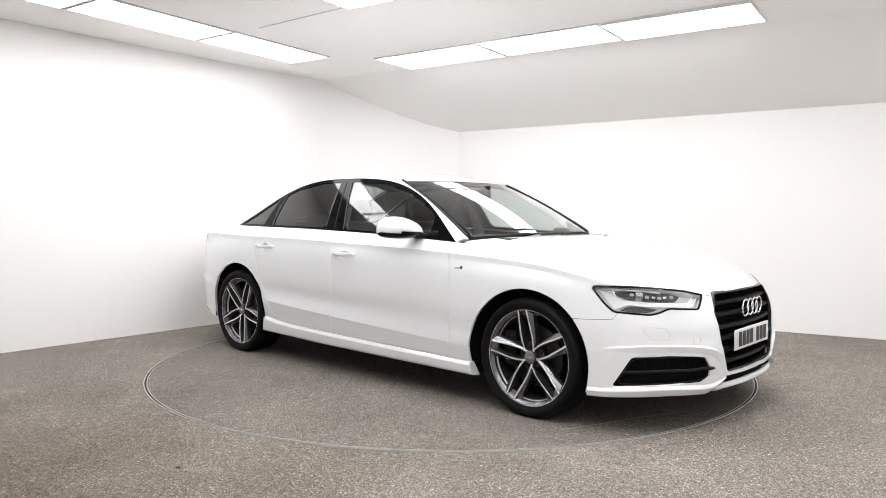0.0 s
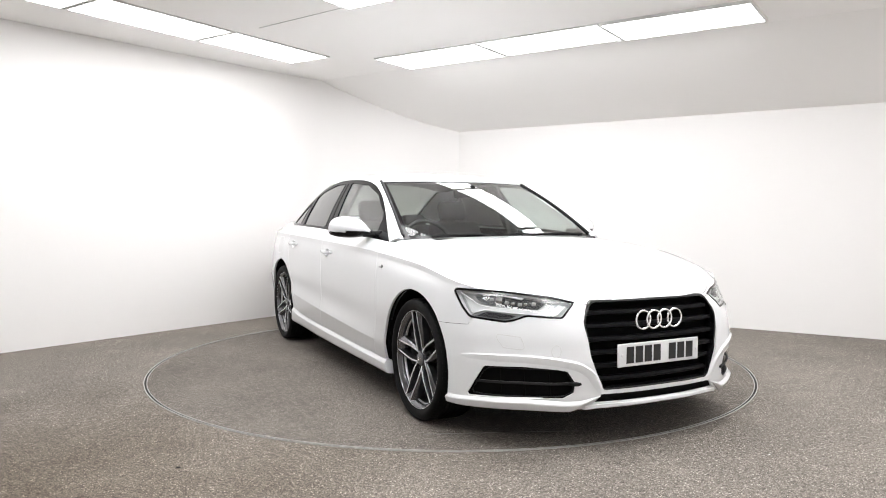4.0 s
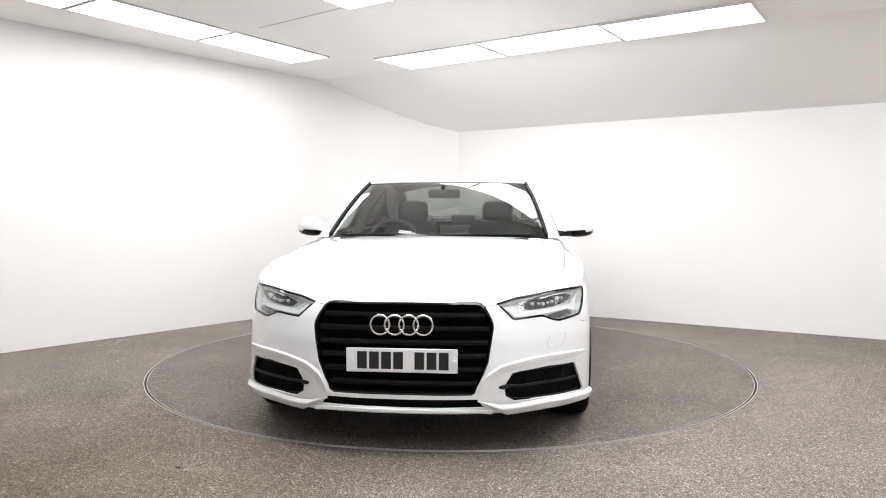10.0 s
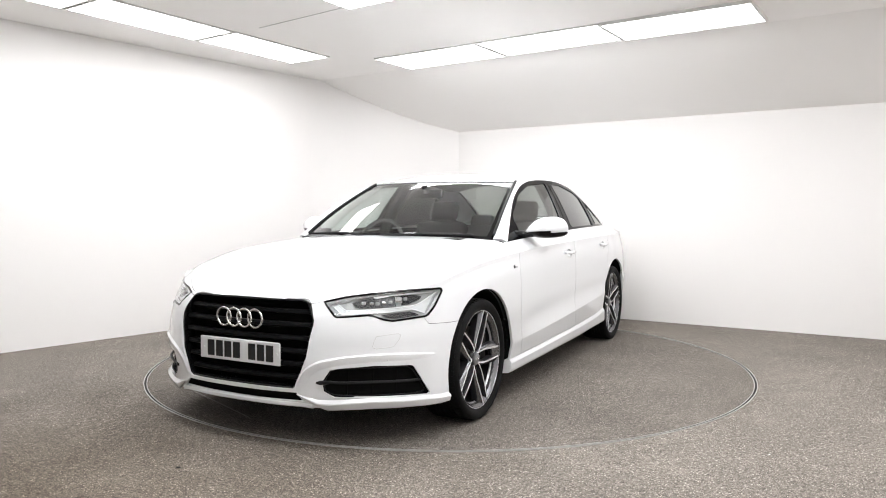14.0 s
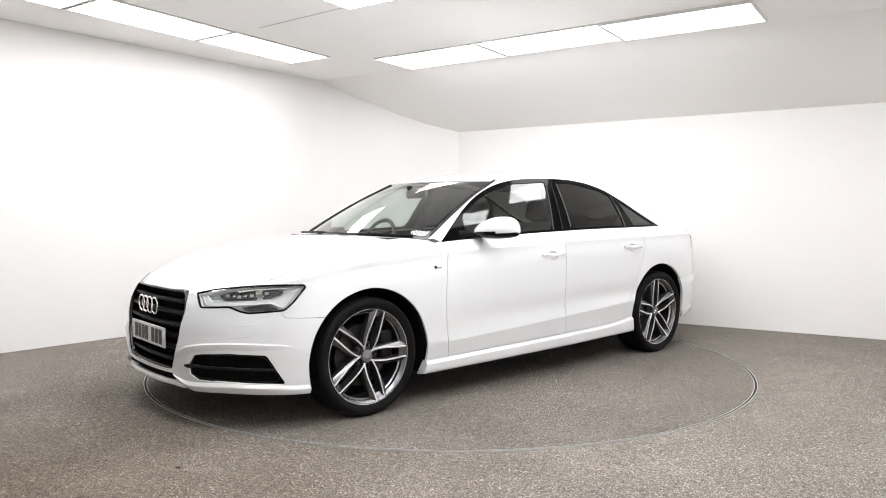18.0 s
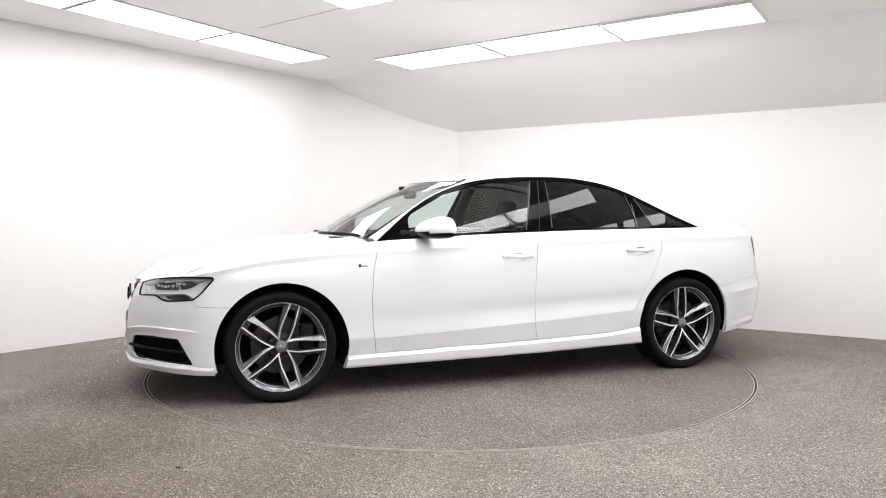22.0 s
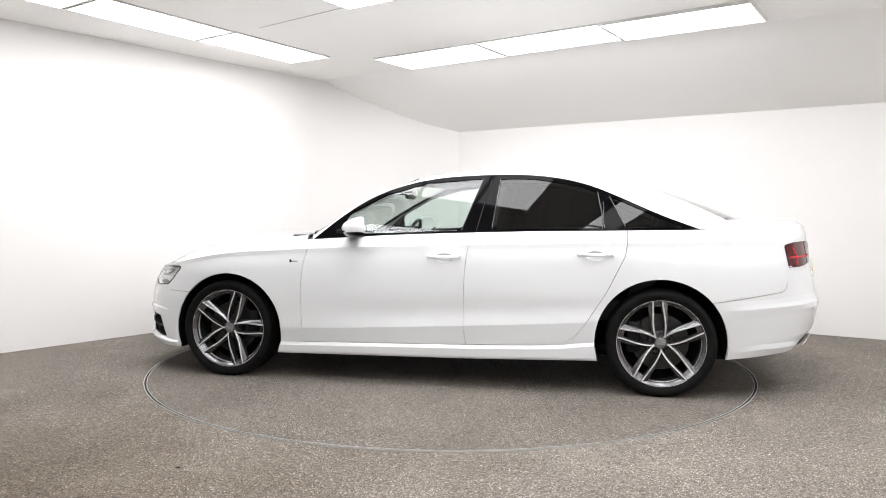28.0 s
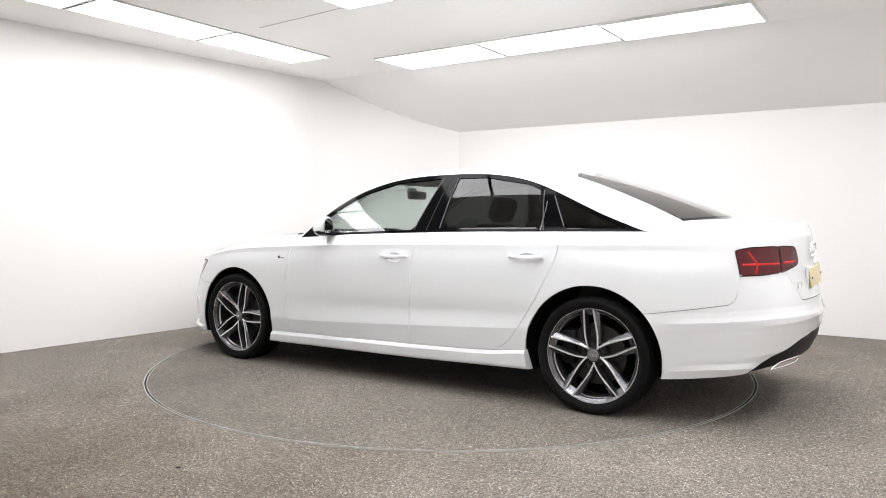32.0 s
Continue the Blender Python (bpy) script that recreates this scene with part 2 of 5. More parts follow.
def crumb(x, y, size, material, label):
    """A speck of litter lying on the carpet."""
    bm = bmesh.new()
    bmesh.ops.create_icosphere(bm, subdivisions=1, radius=size, matrix=Matrix.Translation((x, y, -0.0085)) @ Matrix.Rotation(0.5, 4, "Z") @ Matrix.Diagonal((1.0, 0.35, 0.25, 1.0)))
    tagged(link_mesh("litter", bm, material), label, "litter")


crumb(-1.205, -2.434, 0.013, GAP, "small dark scrap lying on the grey carpet")
crumb(1.508, -2.222, 0.008, FRAME_WHITE, "small pale scrap lying on the grey carpet")
build_room()
build_lights()
TURNTABLE = build_turntable()

# ---- the car ----
CAR = tagged(new("car"), "white four-door saloon car with black grille and grey alloy wheels", "car")
# ---- the car's form: feature lines in the car's own space (x ahead, y to its left, z up, metres) ----
def spline(p, n):
    """Catmull-Rom through the rows of p, n steps to a stretch."""
    p = np.asarray(p, float)
    e = np.vstack([2 * p[0] - p[1], p, 2 * p[-1] - p[-2]])
    out = []
    for i in range(1, len(e) - 2):
        a, b, c, d = e[i - 1], e[i], e[i + 1], e[i + 2]
        for t in np.arange(n) / n:
            out.append(0.5 * (2 * b + (c - a) * t + (2 * a - 5 * b + 4 * c - d) * t * t + (3 * b - a - 3 * c + d) * t ** 3))
    out.append(p[-1])
    return np.array(out)


SIDE_X = [1.456, 0.9, 0.2, -0.6, -1.2, -1.456, -1.85]


def level(front, fz, side, sz, rear, rz):
    """One line round the body from the middle of the nose to the middle of the tail."""
    rows = [(x, y, z) for (x, y), z in zip(front, fz)]
    rows += [(x, y, z) for x, y, z in zip(SIDE_X, side, sz)]
    rows += [(x, y, z) for (x, y), z in zip(rear, rz)]
    return np.array(rows)


def nose(xc, corner, wide=0.0, full=0.0):
    """The plan of the nose at one level; corner: half the width just ahead of the front wheel."""
    return [(xc, 0.0), (xc - 0.008, 0.215), (xc - 0.055, 0.43 + wide), (xc - 0.165, 0.62 + wide), (xc - 0.315, 0.765 + wide + full), (1.835, corner)]


def stern(xc, wide=0.0):
    return [(-2.16, 0.815 + wide), (xc + 0.165, 0.66 + wide), (xc + 0.06, 0.44 + wide), (xc + 0.015, 0.22), (xc, 0.0)]


CREASE_Z = [0.360, 0.351, 0.380, 0.422, 0.461, 0.480, 0.505]      # the crease low on the doors
LEVELS = [
    level(nose(2.335, 0.898, 0.010, 0.018), [0.180, 0.180, 0.184, 0.190, 0.186, 0.174], [0.892, 0.896, 0.904, 0.904, 0.899, 0.890, 0.882], [0.168, 0.168, 0.175, 0.188, 0.200, 0.208, 0.238], stern(-2.47, -0.02), [0.275, 0.30, 0.32, 0.33, 0.33]),
    level(nose(2.362, 0.905, 0.015, 0.016), [0.240, 0.240, 0.243, 0.25, 0.25, 0.248], [0.911, 0.917, 0.926, 0.926, 0.922, 0.912, 0.895], [0.228, 0.230, 0.246, 0.266, 0.278, 0.288, 0.315], stern(-2.51), [0.36, 0.39, 0.41, 0.42, 0.42]),
    level(nose(2.372, 0.906, 0.014, 0.014), [0.42, 0.42, 0.42, 0.42, 0.42, 0.41], [0.936, 0.937, 0.943, 0.943, 0.940, 0.934, 0.914], CREASE_Z, stern(-2.525, 0.01), [0.53, 0.545, 0.55, 0.555, 0.555]),
    level(nose(2.360, 0.897, 0.008, 0.010), [0.545, 0.545, 0.545, 0.55, 0.55, 0.555], [0.937, 0.933, 0.938, 0.939, 0.938, 0.937, 0.915], [0.575, 0.585, 0.60, 0.62, 0.63, 0.635, 0.64], stern(-2.505, 0.008), [0.65, 0.66, 0.665, 0.67, 0.67]),
    level(nose(2.335, 0.878, 0.002, 0.004), [0.635, 0.635, 0.630, 0.645, 0.660, 0.680], [0.926, 0.925, 0.932, 0.933, 0.930, 0.929, 0.903], [0.735, 0.755, 0.775, 0.795, 0.805, 0.808, 0.805], stern(-2.475, -0.005), [0.80, 0.80, 0.80, 0.80, 0.80]),
    level(nose(2.309, 0.861, -0.008), [0.688, 0.686, 0.676, 0.705, 0.728, 0.758], [0.900, 0.906, 0.9155, 0.9165, 0.911, 0.906, 0.872], [0.820, 0.856, 0.884, 0.904, 0.916, 0.920, 0.926], stern(-2.460, -0.030), [0.925, 0.935, 0.94, 0.945, 0.945]),
    level(nose(2.300, 0.858, -0.010), [0.702, 0.700, 0.690, 0.722, 0.748, 0.782], [0.8985, 0.9040, 0.9132, 0.9142, 0.9088, 0.9040, 0.869], [0.848, 0.884, 0.912, 0.932, 0.944, 0.948, 0.956], stern(-2.455, -0.035), [0.958, 0.975, 0.99, 1.0, 1.0]),
    level([(2.285, 0.0), (2.275, 0.215), (2.225, 0.415), (2.10, 0.575), (1.965, 0.695), (1.80, 0.770)], [0.716, 0.714, 0.706, 0.752, 0.785, 0.826], [0.800, 0.815, 0.845, 0.848, 0.814, 0.786, 0.722], [0.894, 0.943, 0.983, 1.010, 1.018, 1.021, 1.026],
          [(-2.13, 0.69), (-2.285, 0.57), (-2.375, 0.40), (-2.425, 0.21), (-2.44, 0.0)], [1.030, 1.043, 1.050, 1.054, 1.055]),
]
# the hollow just above the crease low on the doors
_a, _b = LEVELS[2], LEVELS[3]
_hollow = _a + (_b - _a) * 0.45
_hollow[6:13, 1] += np.array([0.0, -0.003, -0.0095, -0.0095, -0.006, 0.0, 0.0])
LEVELS.insert(3, _hollow)
NU, NV = 10, 7


def lower_grid():
    """The body below the hood, the windows and the boot: rows of levels times columns round the car."""
    rings = np.array([spline(r, NU) for r in LEVELS])
    up = []
    for a, b in ((0, 1), (1, 2), (2, 6), (6, 7), (7, 8)):
        bit = np.array([spline(rings[a:b + 1, k], NV) for k in range(rings.shape[1])])
        up.append(bit if b == 8 else bit[:, :-1])
    g = np.concatenate(up, 1)           # column, row, xyz
    return g


# lines of the upper body, station by station from the windscreen's foot to the rear window's foot
TOP_MID = [(1.07, 0, 0.982), (0.85, 0, 1.092), (0.595, 0, 1.232), (0.33, 0, 1.361), (-0.10, 0, 1.440), (-0.55, 0, 1.455), (-1.10, 0, 1.408), (-1.40, 0, 1.322), (-1.70, 0, 1.222), (-2.02, 0, 1.102)]
TOP_GLASS = [(0.875, 0.735, 0.966), (0.64, 0.690, 1.118), (0.40, 0.645, 1.248), (0.15, 0.600, 1.356), (-0.20, 0.577, 1.414), (-0.60, 0.567, 1.423), (-1.22, 0.552, 1.351), (-1.43, 0.567, 1.268), (-1.64, 0.588, 1.180), (-1.87, 0.615, 1.085)]
TOP_RAIL = [(0.845, 0.785, 0.947), (0.59, 0.722, 1.152), (0.35, 0.683, 1.280), (0.06, 0.652, 1.360), (-0.30, 0.636, 1.385), (-0.65, 0.632, 1.382), (-0.95, 0.640, 1.333), (-1.20, 0.658, 1.235), (-1.45, 0.695, 1.120), (-1.70, 0.752, 1.026)]
BELT_X = [0.835, 0.60, 0.36, 0.06, -0.30, -0.65, -0.95, -1.20, -1.45, -1.72]


def belt_at(x, grid):
    ring = grid[:, -1]
    keep = (ring[:, 0] < 1.9) & (ring[:, 0] > -2.2)
    order = np.argsort(ring[keep, 0])
    r = ring[keep][order]
    return np.array([x, np.interp(x, r[:, 0], r[:, 1]), np.interp(x, r[:, 0], r[:, 2])])


NA = 8
S_GLASS, S_RAIL = 8, 11            # grid rows of the glass edge and of the window frame's edge


def bowed(a, b, bulge, n):
    """A plain bow from a to b."""
    t = np.linspace(0, 1, n + 1)[:, None]
    return (1 - t) * np.array(a) + t * np.array(b) + 4 * t * (1 - t) * np.array(bulge)


def pane_y(x, dz):
    """Half the width across the side glass, dz above the belt: one smooth barrel."""
    y = 0.852 - 0.0237 * np.maximum(x + 0.35, 0) ** 2 - 0.105 * (np.maximum(-x - 0.35, 0) / 1.35) ** 2.2
    return y - 0.42 * dz - 0.35 * dz * dz


def roof_run(rows, bulge_front, bulge_back):
    """Windscreen, roof and rear window along one line: two plain bows and a spline between."""
    r = np.array(rows, float)
    return np.vstack([bowed(r[0], r[3], bulge_front, 3 * NA)[:-1], spline(r[3:7], NA)[:-1], bowed(r[6], r[9], bulge_back, 3 * NA)])


def upper_grid(low):
    mid, glass = roof_run(TOP_MID, (0.012, 0, 0.022), (-0.006, 0, 0.022)), roof_run(TOP_GLASS, (0.010, 0.006, 0.016), (-0.004, 0.0, 0.014))
    rail = spline(TOP_RAIL, NA)
    for _ in range(12):
        rail[1:-1] = (rail[:-2] + 2 * rail[1:-1] + rail[2:]) / 4
    belt = np.array([belt_at(x, low) for x in spline([[v] for v in BELT_X], NA)[:, 0]])
    out = []
    for m, g, r, b in zip(mid, glass, rail, belt):
        r = np.array([r[0], pane_y(r[0], max(0.0, r[2] - b[2])), r[2]])
        rows = []
        for t in np.arange(S_GLASS) / S_GLASS:          # across, with the crown of the roof
            rows.append((m[0] + (g[0] - m[0]) * t ** 2, g[1] * t, m[2] + (g[2] - m[2]) * t ** 2.2))
        for t in np.arange(3) / 3:                      # over the pillar, rounded
            q = g + (r - g) * t
            lift = 0.012 * math.sin(math.pi * t) * min(1.0, np.linalg.norm(r - g) / 0.08)
            rows.append((q[0], q[1] + lift * 0.6, q[2] + lift))
        for t in np.arange(9) / 8:                      # down the side glass
            q = r + (b - r) * t
            rows.append((q[0], pane_y(q[0], max(0.0, q[2] - b[2])), q[2]))
        out.append(rows)
    return np.array(out)


def edge_run(ring, x_from, x_to):
    """The stretch of a line between two x, from front to back."""
    k = [i for i in range(len(ring)) if x_to <= ring[i, 0] <= x_from]
    return ring[k]


def resample(line, n):
    d = np.r_[0, np.cumsum(np.linalg.norm(np.diff(line, axis=0), axis=1))]
    t = np.linspace(0, d[-1], n)
    return np.stack([np.interp(t, d, line[:, i]) for i in range(3)], 1)


def sheet_between(inner_front, inner_back, side, crown, n_across=18, n_along=40, ease=2.0):
    """A sheet over the nose or the tail: from the middle line to the side line; inner_* are the end lines from the middle outwards."""
    side = resample(side, n_along + 1)
    f, b = resample(inner_front, n_across + 1), resample(inner_back, n_across + 1)
    mid = np.array([crown(t) for t in np.linspace(0, 1, n_along + 1)])
    grid = np.zeros((n_along + 1, n_across + 1, 3))
    for i in range(n_along + 1):
        a = i / n_along
        for j in range(n_across + 1):
            s = j / n_across
            # Coons patch
            ruled1 = (1 - a) * f[j] + a * b[j]
            ruled2 = (1 - s) * mid[i] + s * side[i]
            corners = (1 - a) * ((1 - s) * f[0] + s * f[-1]) + a * ((1 - s) * b[0] + s * b[-1])
            p = ruled1 + ruled2 - corners
            k = (s * (1 - s)) * math.sin(math.pi * min(1, max(0, a))) * 4
            p[2] += 0.02 * k * ease / 2
            grid[i, j] = p
    return grid


LOW = lower_grid()
UP = upper_grid(LOW)
BELT = LOW[:, -1]


def hood_crown(t):
    k = spline([(2.285, 0, 0.716), (2.12, 0, 0.815), (1.85, 0, 0.890), (1.50, 0, 0.946), (1.25, 0, 0.972), (1.085, 0, 0.982)], 10)
    return np.array([np.interp(t, np.linspace(0, 1, len(k)), k[:, i]) for i in range(3)])


def boot_crown(t):
    k = spline([(-2.03, 0, 1.098), (-2.16, 0, 1.090), (-2.30, 0, 1.082), (-2.40, 0, 1.082), (-2.44, 0, 1.055)], 10)
    return np.array([np.interp(t, np.linspace(0, 1, len(k)), k[:, i]) for i in range(3)])


_front = np.array([p for p in BELT if p[0] > 2.2 and p[1] <= 0.44])
_side = np.array([p for p in BELT if 0.86 < p[0] and p[1] >= _front[-1][1]])
_cowl = np.vstack([[1.085, 0, 0.982], spline([(1.085, 0, 0.982), (1.05, 0.35, 0.978), (0.965, 0.60, 0.970), (_side[-1][0] + 0.012, 0.765, 0.957), tuple(_side[-1])], 8)[1:]])
HOOD = sheet_between(_front, _cowl, _side, hood_crown, ease=1.3)
HOOD[:, :, 1] *= 0.9958
HOOD[:, :, 0] -= 0.002 * (HOOD[:, :, 0] > 2.1)
_tail = np.array([p for p in BELT if p[0] < -2.2 and p[1] <= 0.60])[::-1]
_qside = np.array([p for p in BELT if -1.722 >= p[0] and p[1] >= _tail[-1][1]])
_foot = UP[-1][:12]
_foot = np.vstack([_foot, _qside[0]])
_foot[:, 0] -= np.linspace(0.01, 0.0, len(_foot))
BOOT = sheet_between(_foot, _tail, _qside, boot_crown, n_along=26, ease=0.6)


# ---- sheets of polygons that can be cut along any line ----
class Sheet:
    """Points and polygons; cut() splits the polygons where a function of place changes its sign."""

    def __init__(self, grid=None):
        self.v, self.f = [], []
        if grid is not None:
            n, m = grid.shape[:2]
            self.v = [tuple(p) for p in grid.reshape(-1, 3)]
            self.f = [(i * m + j, (i + 1) * m + j, (i + 1) * m + j + 1, i * m + j + 1) for i in range(n - 1) for j in range(m - 1)]

    def of(self, faces):
        s = Sheet()
        s.v, s.f = self.v, faces
        return s

    def cut(self, fn):
        """Two sheets: where fn is above 0, and the rest."""
        used = sorted({i for f in self.f for i in f})
        val = {}
        pts = np.array([self.v[i] for i in used]) if used else np.zeros((0, 3))
        for i, q in zip(used, fn(pts) if used else ()):
            val[i] = 0.0 if abs(q) < 1e-6 else float(q)
        v, made, pos, neg = list(self.v), {}, [], []

        def between(a, b):
            key = (min(a, b), max(a, b))
            if key not in made:
                pa, pb = np.array(v[key[0]]), np.array(v[key[1]])
                t = val[key[0]] / (val[key[0]] - val[key[1]])
                q = pa + (pb - pa) * t
                for _ in range(2):          # follow the curved line more closely
                    e = float(fn(q[None])[0])
                    if e * val[key[0]] > 0:
                        t = t + (1 - t) * e / (e - val[key[1]]) if e != val[key[1]] else t
                    elif e:
                        t = t * val[key[0]] / (val[key[0]] - e)
                    t = min(max(t, 0.0), 1.0)
                    q = pa + (pb - pa) * t
                v.append(tuple(q))
                made[key] = len(v) - 1
                val[len(v) - 1] = 0.0
            return made[key]

        for f in self.f:
            s = [val[i] for i in f]
            if min(s) >= 0:
                pos.append(f)
            elif max(s) <= 0:
                neg.append(f)
            else:
                p, n = [], []
                for k, i in enumerate(f):
                    j = f[(k + 1) % len(f)]
                    if val[i] >= 0:
                        p.append(i)
                    if val[i] <= 0:
                        n.append(i)
                    if val[i] * val[j] < 0:
                        c = between(i, j)
                        p.append(c)
                        n.append(c)
                if len(p) > 2:
                    pos.append(tuple(p))
                if len(n) > 2:
                    neg.append(tuple(n))
        a, b = Sheet(), Sheet()
        a.v = b.v = v
        a.f, b.f = pos, neg
        return a, b

    def keep(self, *fns):
        s = self
        for fn in fns:
            s = s.cut(fn)[0]
        return s

    def hole(self, poly, coords):
        """Inside and outside of a convex outline, given anticlockwise in the plane coords(points) -> (a, b)."""
        inside, outside = self, []
        for k in range(len(poly)):
            (a0, b0), (a1, b1) = poly[k], poly[(k + 1) % len(poly)]
            ln = math.hypot(a1 - a0, b1 - b0)

            def fn(p, a0=a0, b0=b0, a1=a1, b1=b1, ln=ln):
                a, b = coords(p)
                return ((a1 - a0) * (b - b0) - (b1 - b0) * (a - a0)) / ln
            inside, rest = inside.cut(fn)
            for s in outside:
                s.v = inside.v
            outside.append(rest)
        out = Sheet()
        out.v, out.f = inside.v, [f for s in outside for f in s.f]
        return inside, out

    def plus(self, other):
        s = Sheet()
        n = len(self.v)
        s.v, s.f = self.v + other.v, self.f + [tuple(i + n for i in f) for f in other.f]
        return s

    def to_bm(self, flange=0.014, side=0, offset=0.0, weld=1e-4, back=False):
        """A bmesh of the sheet. side: 1 as it is, -1 mirrored to the car's right, 0 both halves joined. flange: turned-in edge;
        offset: moved in along the normal; back: a second skin, so that it is a closed plate."""
        bm = bmesh.new()
        for sg in ((1, -1) if side == 0 else (side,)):
            ids = {}
            for f in self.f:
                vs = []
                for i in f:
                    if i not in ids:
                        x, y, z = self.v[i]
                        if side == 0 and abs(y) < 1e-4:
                            y = 0.0
                        ids[i] = bm.verts.new((x, y * sg, z))
                    if not vs or ids[i] is not vs[-1]:
                        vs.append(ids[i])
                if len(set(vs)) > 2:
                    try:
                        bm.faces.new(vs if sg > 0 else vs[::-1])
                    except ValueError:
                        pass
        bmesh.ops.remove_doubles(bm, verts=list(bm.verts), dist=weld)
        bmesh.ops.recalc_face_normals(bm, faces=list(bm.faces))
        bm.normal_update()
        # face outwards: away from the car's long axis
        test = sum((f.normal.dot(f.calc_center_median() - Vector((max(-1.6, min(1.6, f.calc_center_median().x)), 0, 0.55))) * f.calc_area()) for f in bm.faces)
        if test < 0:
            bmesh.ops.reverse_faces(bm, faces=list(bm.faces))
            bm.normal_update()
        if offset:
            moves = [(v, v.normal.copy()) for v in bm.verts]
            for v, n in moves:
                v.co -= n * offset
            bm.normal_update()
        if flange:
            rim = [e for e in bm.edges if len(e.link_faces) == 1]
            normals = {v: v.normal.copy() for e in rim for v in e.verts}
            ext = bmesh.ops.extrude_edge_only(bm, edges=rim)
            fresh = [g for g in ext["geom"] if isinstance(g, bmesh.types.BMVert)]
            near = {tuple(round(c, 5) for c in v.co): n for v, n in normals.items()}
            for v in fresh:
                n = near.get(tuple(round(c, 5) for c in v.co))
                if n is not None:
                    v.co -= n * flange
        return bm


# ---- car materials ----
def car_paint():
    m = mat("white_car_paint", (0.75, 0.762, 0.776), 0.35, 0.0, Coat_Weight=1.0, Coat_Roughness=0.03)
    return noisy(m, 900, 0.015, 2.0)


def glass(name, tint, base=0.05, gloss=1.0):
    """A thin pane: clear or tinted, with a reflection that grows towards the edge of view."""
    m = bpy.data.materials.new(name)
    m.use_nodes = True
    nt = m.node_tree
    nt.nodes.clear()
    out, mix = nt.nodes.new("ShaderNodeOutputMaterial"), nt.nodes.new("ShaderNodeMixShader")
    clear, shine = nt.nodes.new("ShaderNodeBsdfTransparent"), nt.nodes.new("ShaderNodeBsdfGlossy")
    clear.inputs[0].default_value = (*tint, 1)
    shine.inputs["Roughness"].default_value = 0.0
    shine.inputs["Color"].default_value = (gloss, gloss, gloss, 1)
    lw, power, scale = nt.nodes.new("ShaderNodeLayerWeight"), nt.nodes.new("ShaderNodeMath"), nt.nodes.new("ShaderNodeMapRange")
    lw.inputs[0].default_value = 0.5
    power.operation, power.inputs[1].default_value = "POWER", 4.0
    scale.inputs[3].default_value, scale.inputs[4].default_value = base, 1.0
    nt.links.new(lw.outputs["Facing"], power.inputs[0])
    nt.links.new(power.outputs[0], scale.inputs[0])
    nt.links.new(scale.outputs[0], mix.inputs[0])
    nt.links.new(clear.outputs[0], mix.inputs[1])
    nt.links.new(shine.outputs[0], mix.inputs[2])
    nt.links.new(mix.outputs[0], out.inputs[0])
    return m


PAINT = car_paint()
GLASS = glass("green_tinted_glass", (0.80, 0.88, 0.85), 0.055)
SCREEN = glass("windscreen_glass", (0.70, 0.74, 0.72), 0.05)
PRIVACY = glass("dark_privacy_glass", (0.034, 0.036, 0.034), 0.030)
REAR_GLASS = glass("tinted_rear_glass", (0.40, 0.42, 0.40), 0.04)
LENS = glass("clear_lamp_lens", (0.96, 0.97, 0.97))
GLOSS_BLACK = mat("gloss_black_plastic", (0.003, 0.003, 0.0035), 0.06, 0.0, Specular_IOR_Level=0.2)
FRAME_GLOSS = mat("polished_black_frame", (0.004, 0.004, 0.0045), 0.05, 0.0, Specular_IOR_Level=0.55)
SLAT_BLACK = mat("black_slat_plastic", (0.0055, 0.0055, 0.006), 0.42, 0.0, Specular_IOR_Level=0.09)
TRIM_EDGE = mat("grey_glass_edge", (0.10, 0.10, 0.105), 0.2)
TRIM_BLACK = mat("black_window_trim", (0.003, 0.003, 0.0035), 0.06, 0.0, Specular_IOR_Level=0.06)
SATIN_BLACK = noisy(mat("satin_black_plastic", (0.007, 0.007, 0.0075), 0.5, 0.0, Specular_IOR_Level=0.2), 120, 0.3, bump=0.05)
LINER = noisy(mat("black_arch_felt", (0.004, 0.004, 0.004), 0.95, 0.0, Specular_IOR_Level=0.1), 60, 0.3)
RUBBER = noisy(mat("black_tyre_rubber", (0.0048, 0.0048, 0.005), 0.65, 0.0, Specular_IOR_Level=0.14), 40, 0.35, bump=0.1, bump_scale=300, rough=0.08)
CHROME = mat("chrome", (0.90, 0.90, 0.91), 0.22, 1.0)
MILLED = noisy(mat("milled_alloy", (0.80, 0.80, 0.82), 0.30, 0.70), 25, 0.02)
GUNMETAL = noisy(mat("dark_grey_alloy_lacquer", (0.035, 0.035, 0.038), 0.3, 0.4), 60, 0.15)
STEEL = noisy(mat("worn_disc_steel", (0.055, 0.053, 0.051), 0.4, 0.8), 30, 0.2)
LAMP_GREY = mat("lamp_housing_grey", (0.52, 0.53, 0.54), 0.3, 0.3)
LAMP_DARK = mat("lamp_housing_dark", (0.045, 0.046, 0.050), 0.2, 0.2)
LAMP_PALE = mat("lamp_housing_pale", (0.84, 0.85, 0.86), 0.25, 0.0)
LAMP_CHROME = mat("lamp_reflector", (0.75, 0.76, 0.78), 0.12, 1.0)
LIGHT_GUIDE = mat("white_light_guide", (0.93, 0.94, 0.95), 0.2)
RED_DEEP = mat("deep_red_lamp_plastic", (0.080, 0.003, 0.006), 0.1, 0.0, Specular_IOR_Level=0.3)
RED_BRIGHT = mat("red_light_guide", (0.62, 0.022, 0.030), 0.15, 0.0, Specular_IOR_Level=0.3)
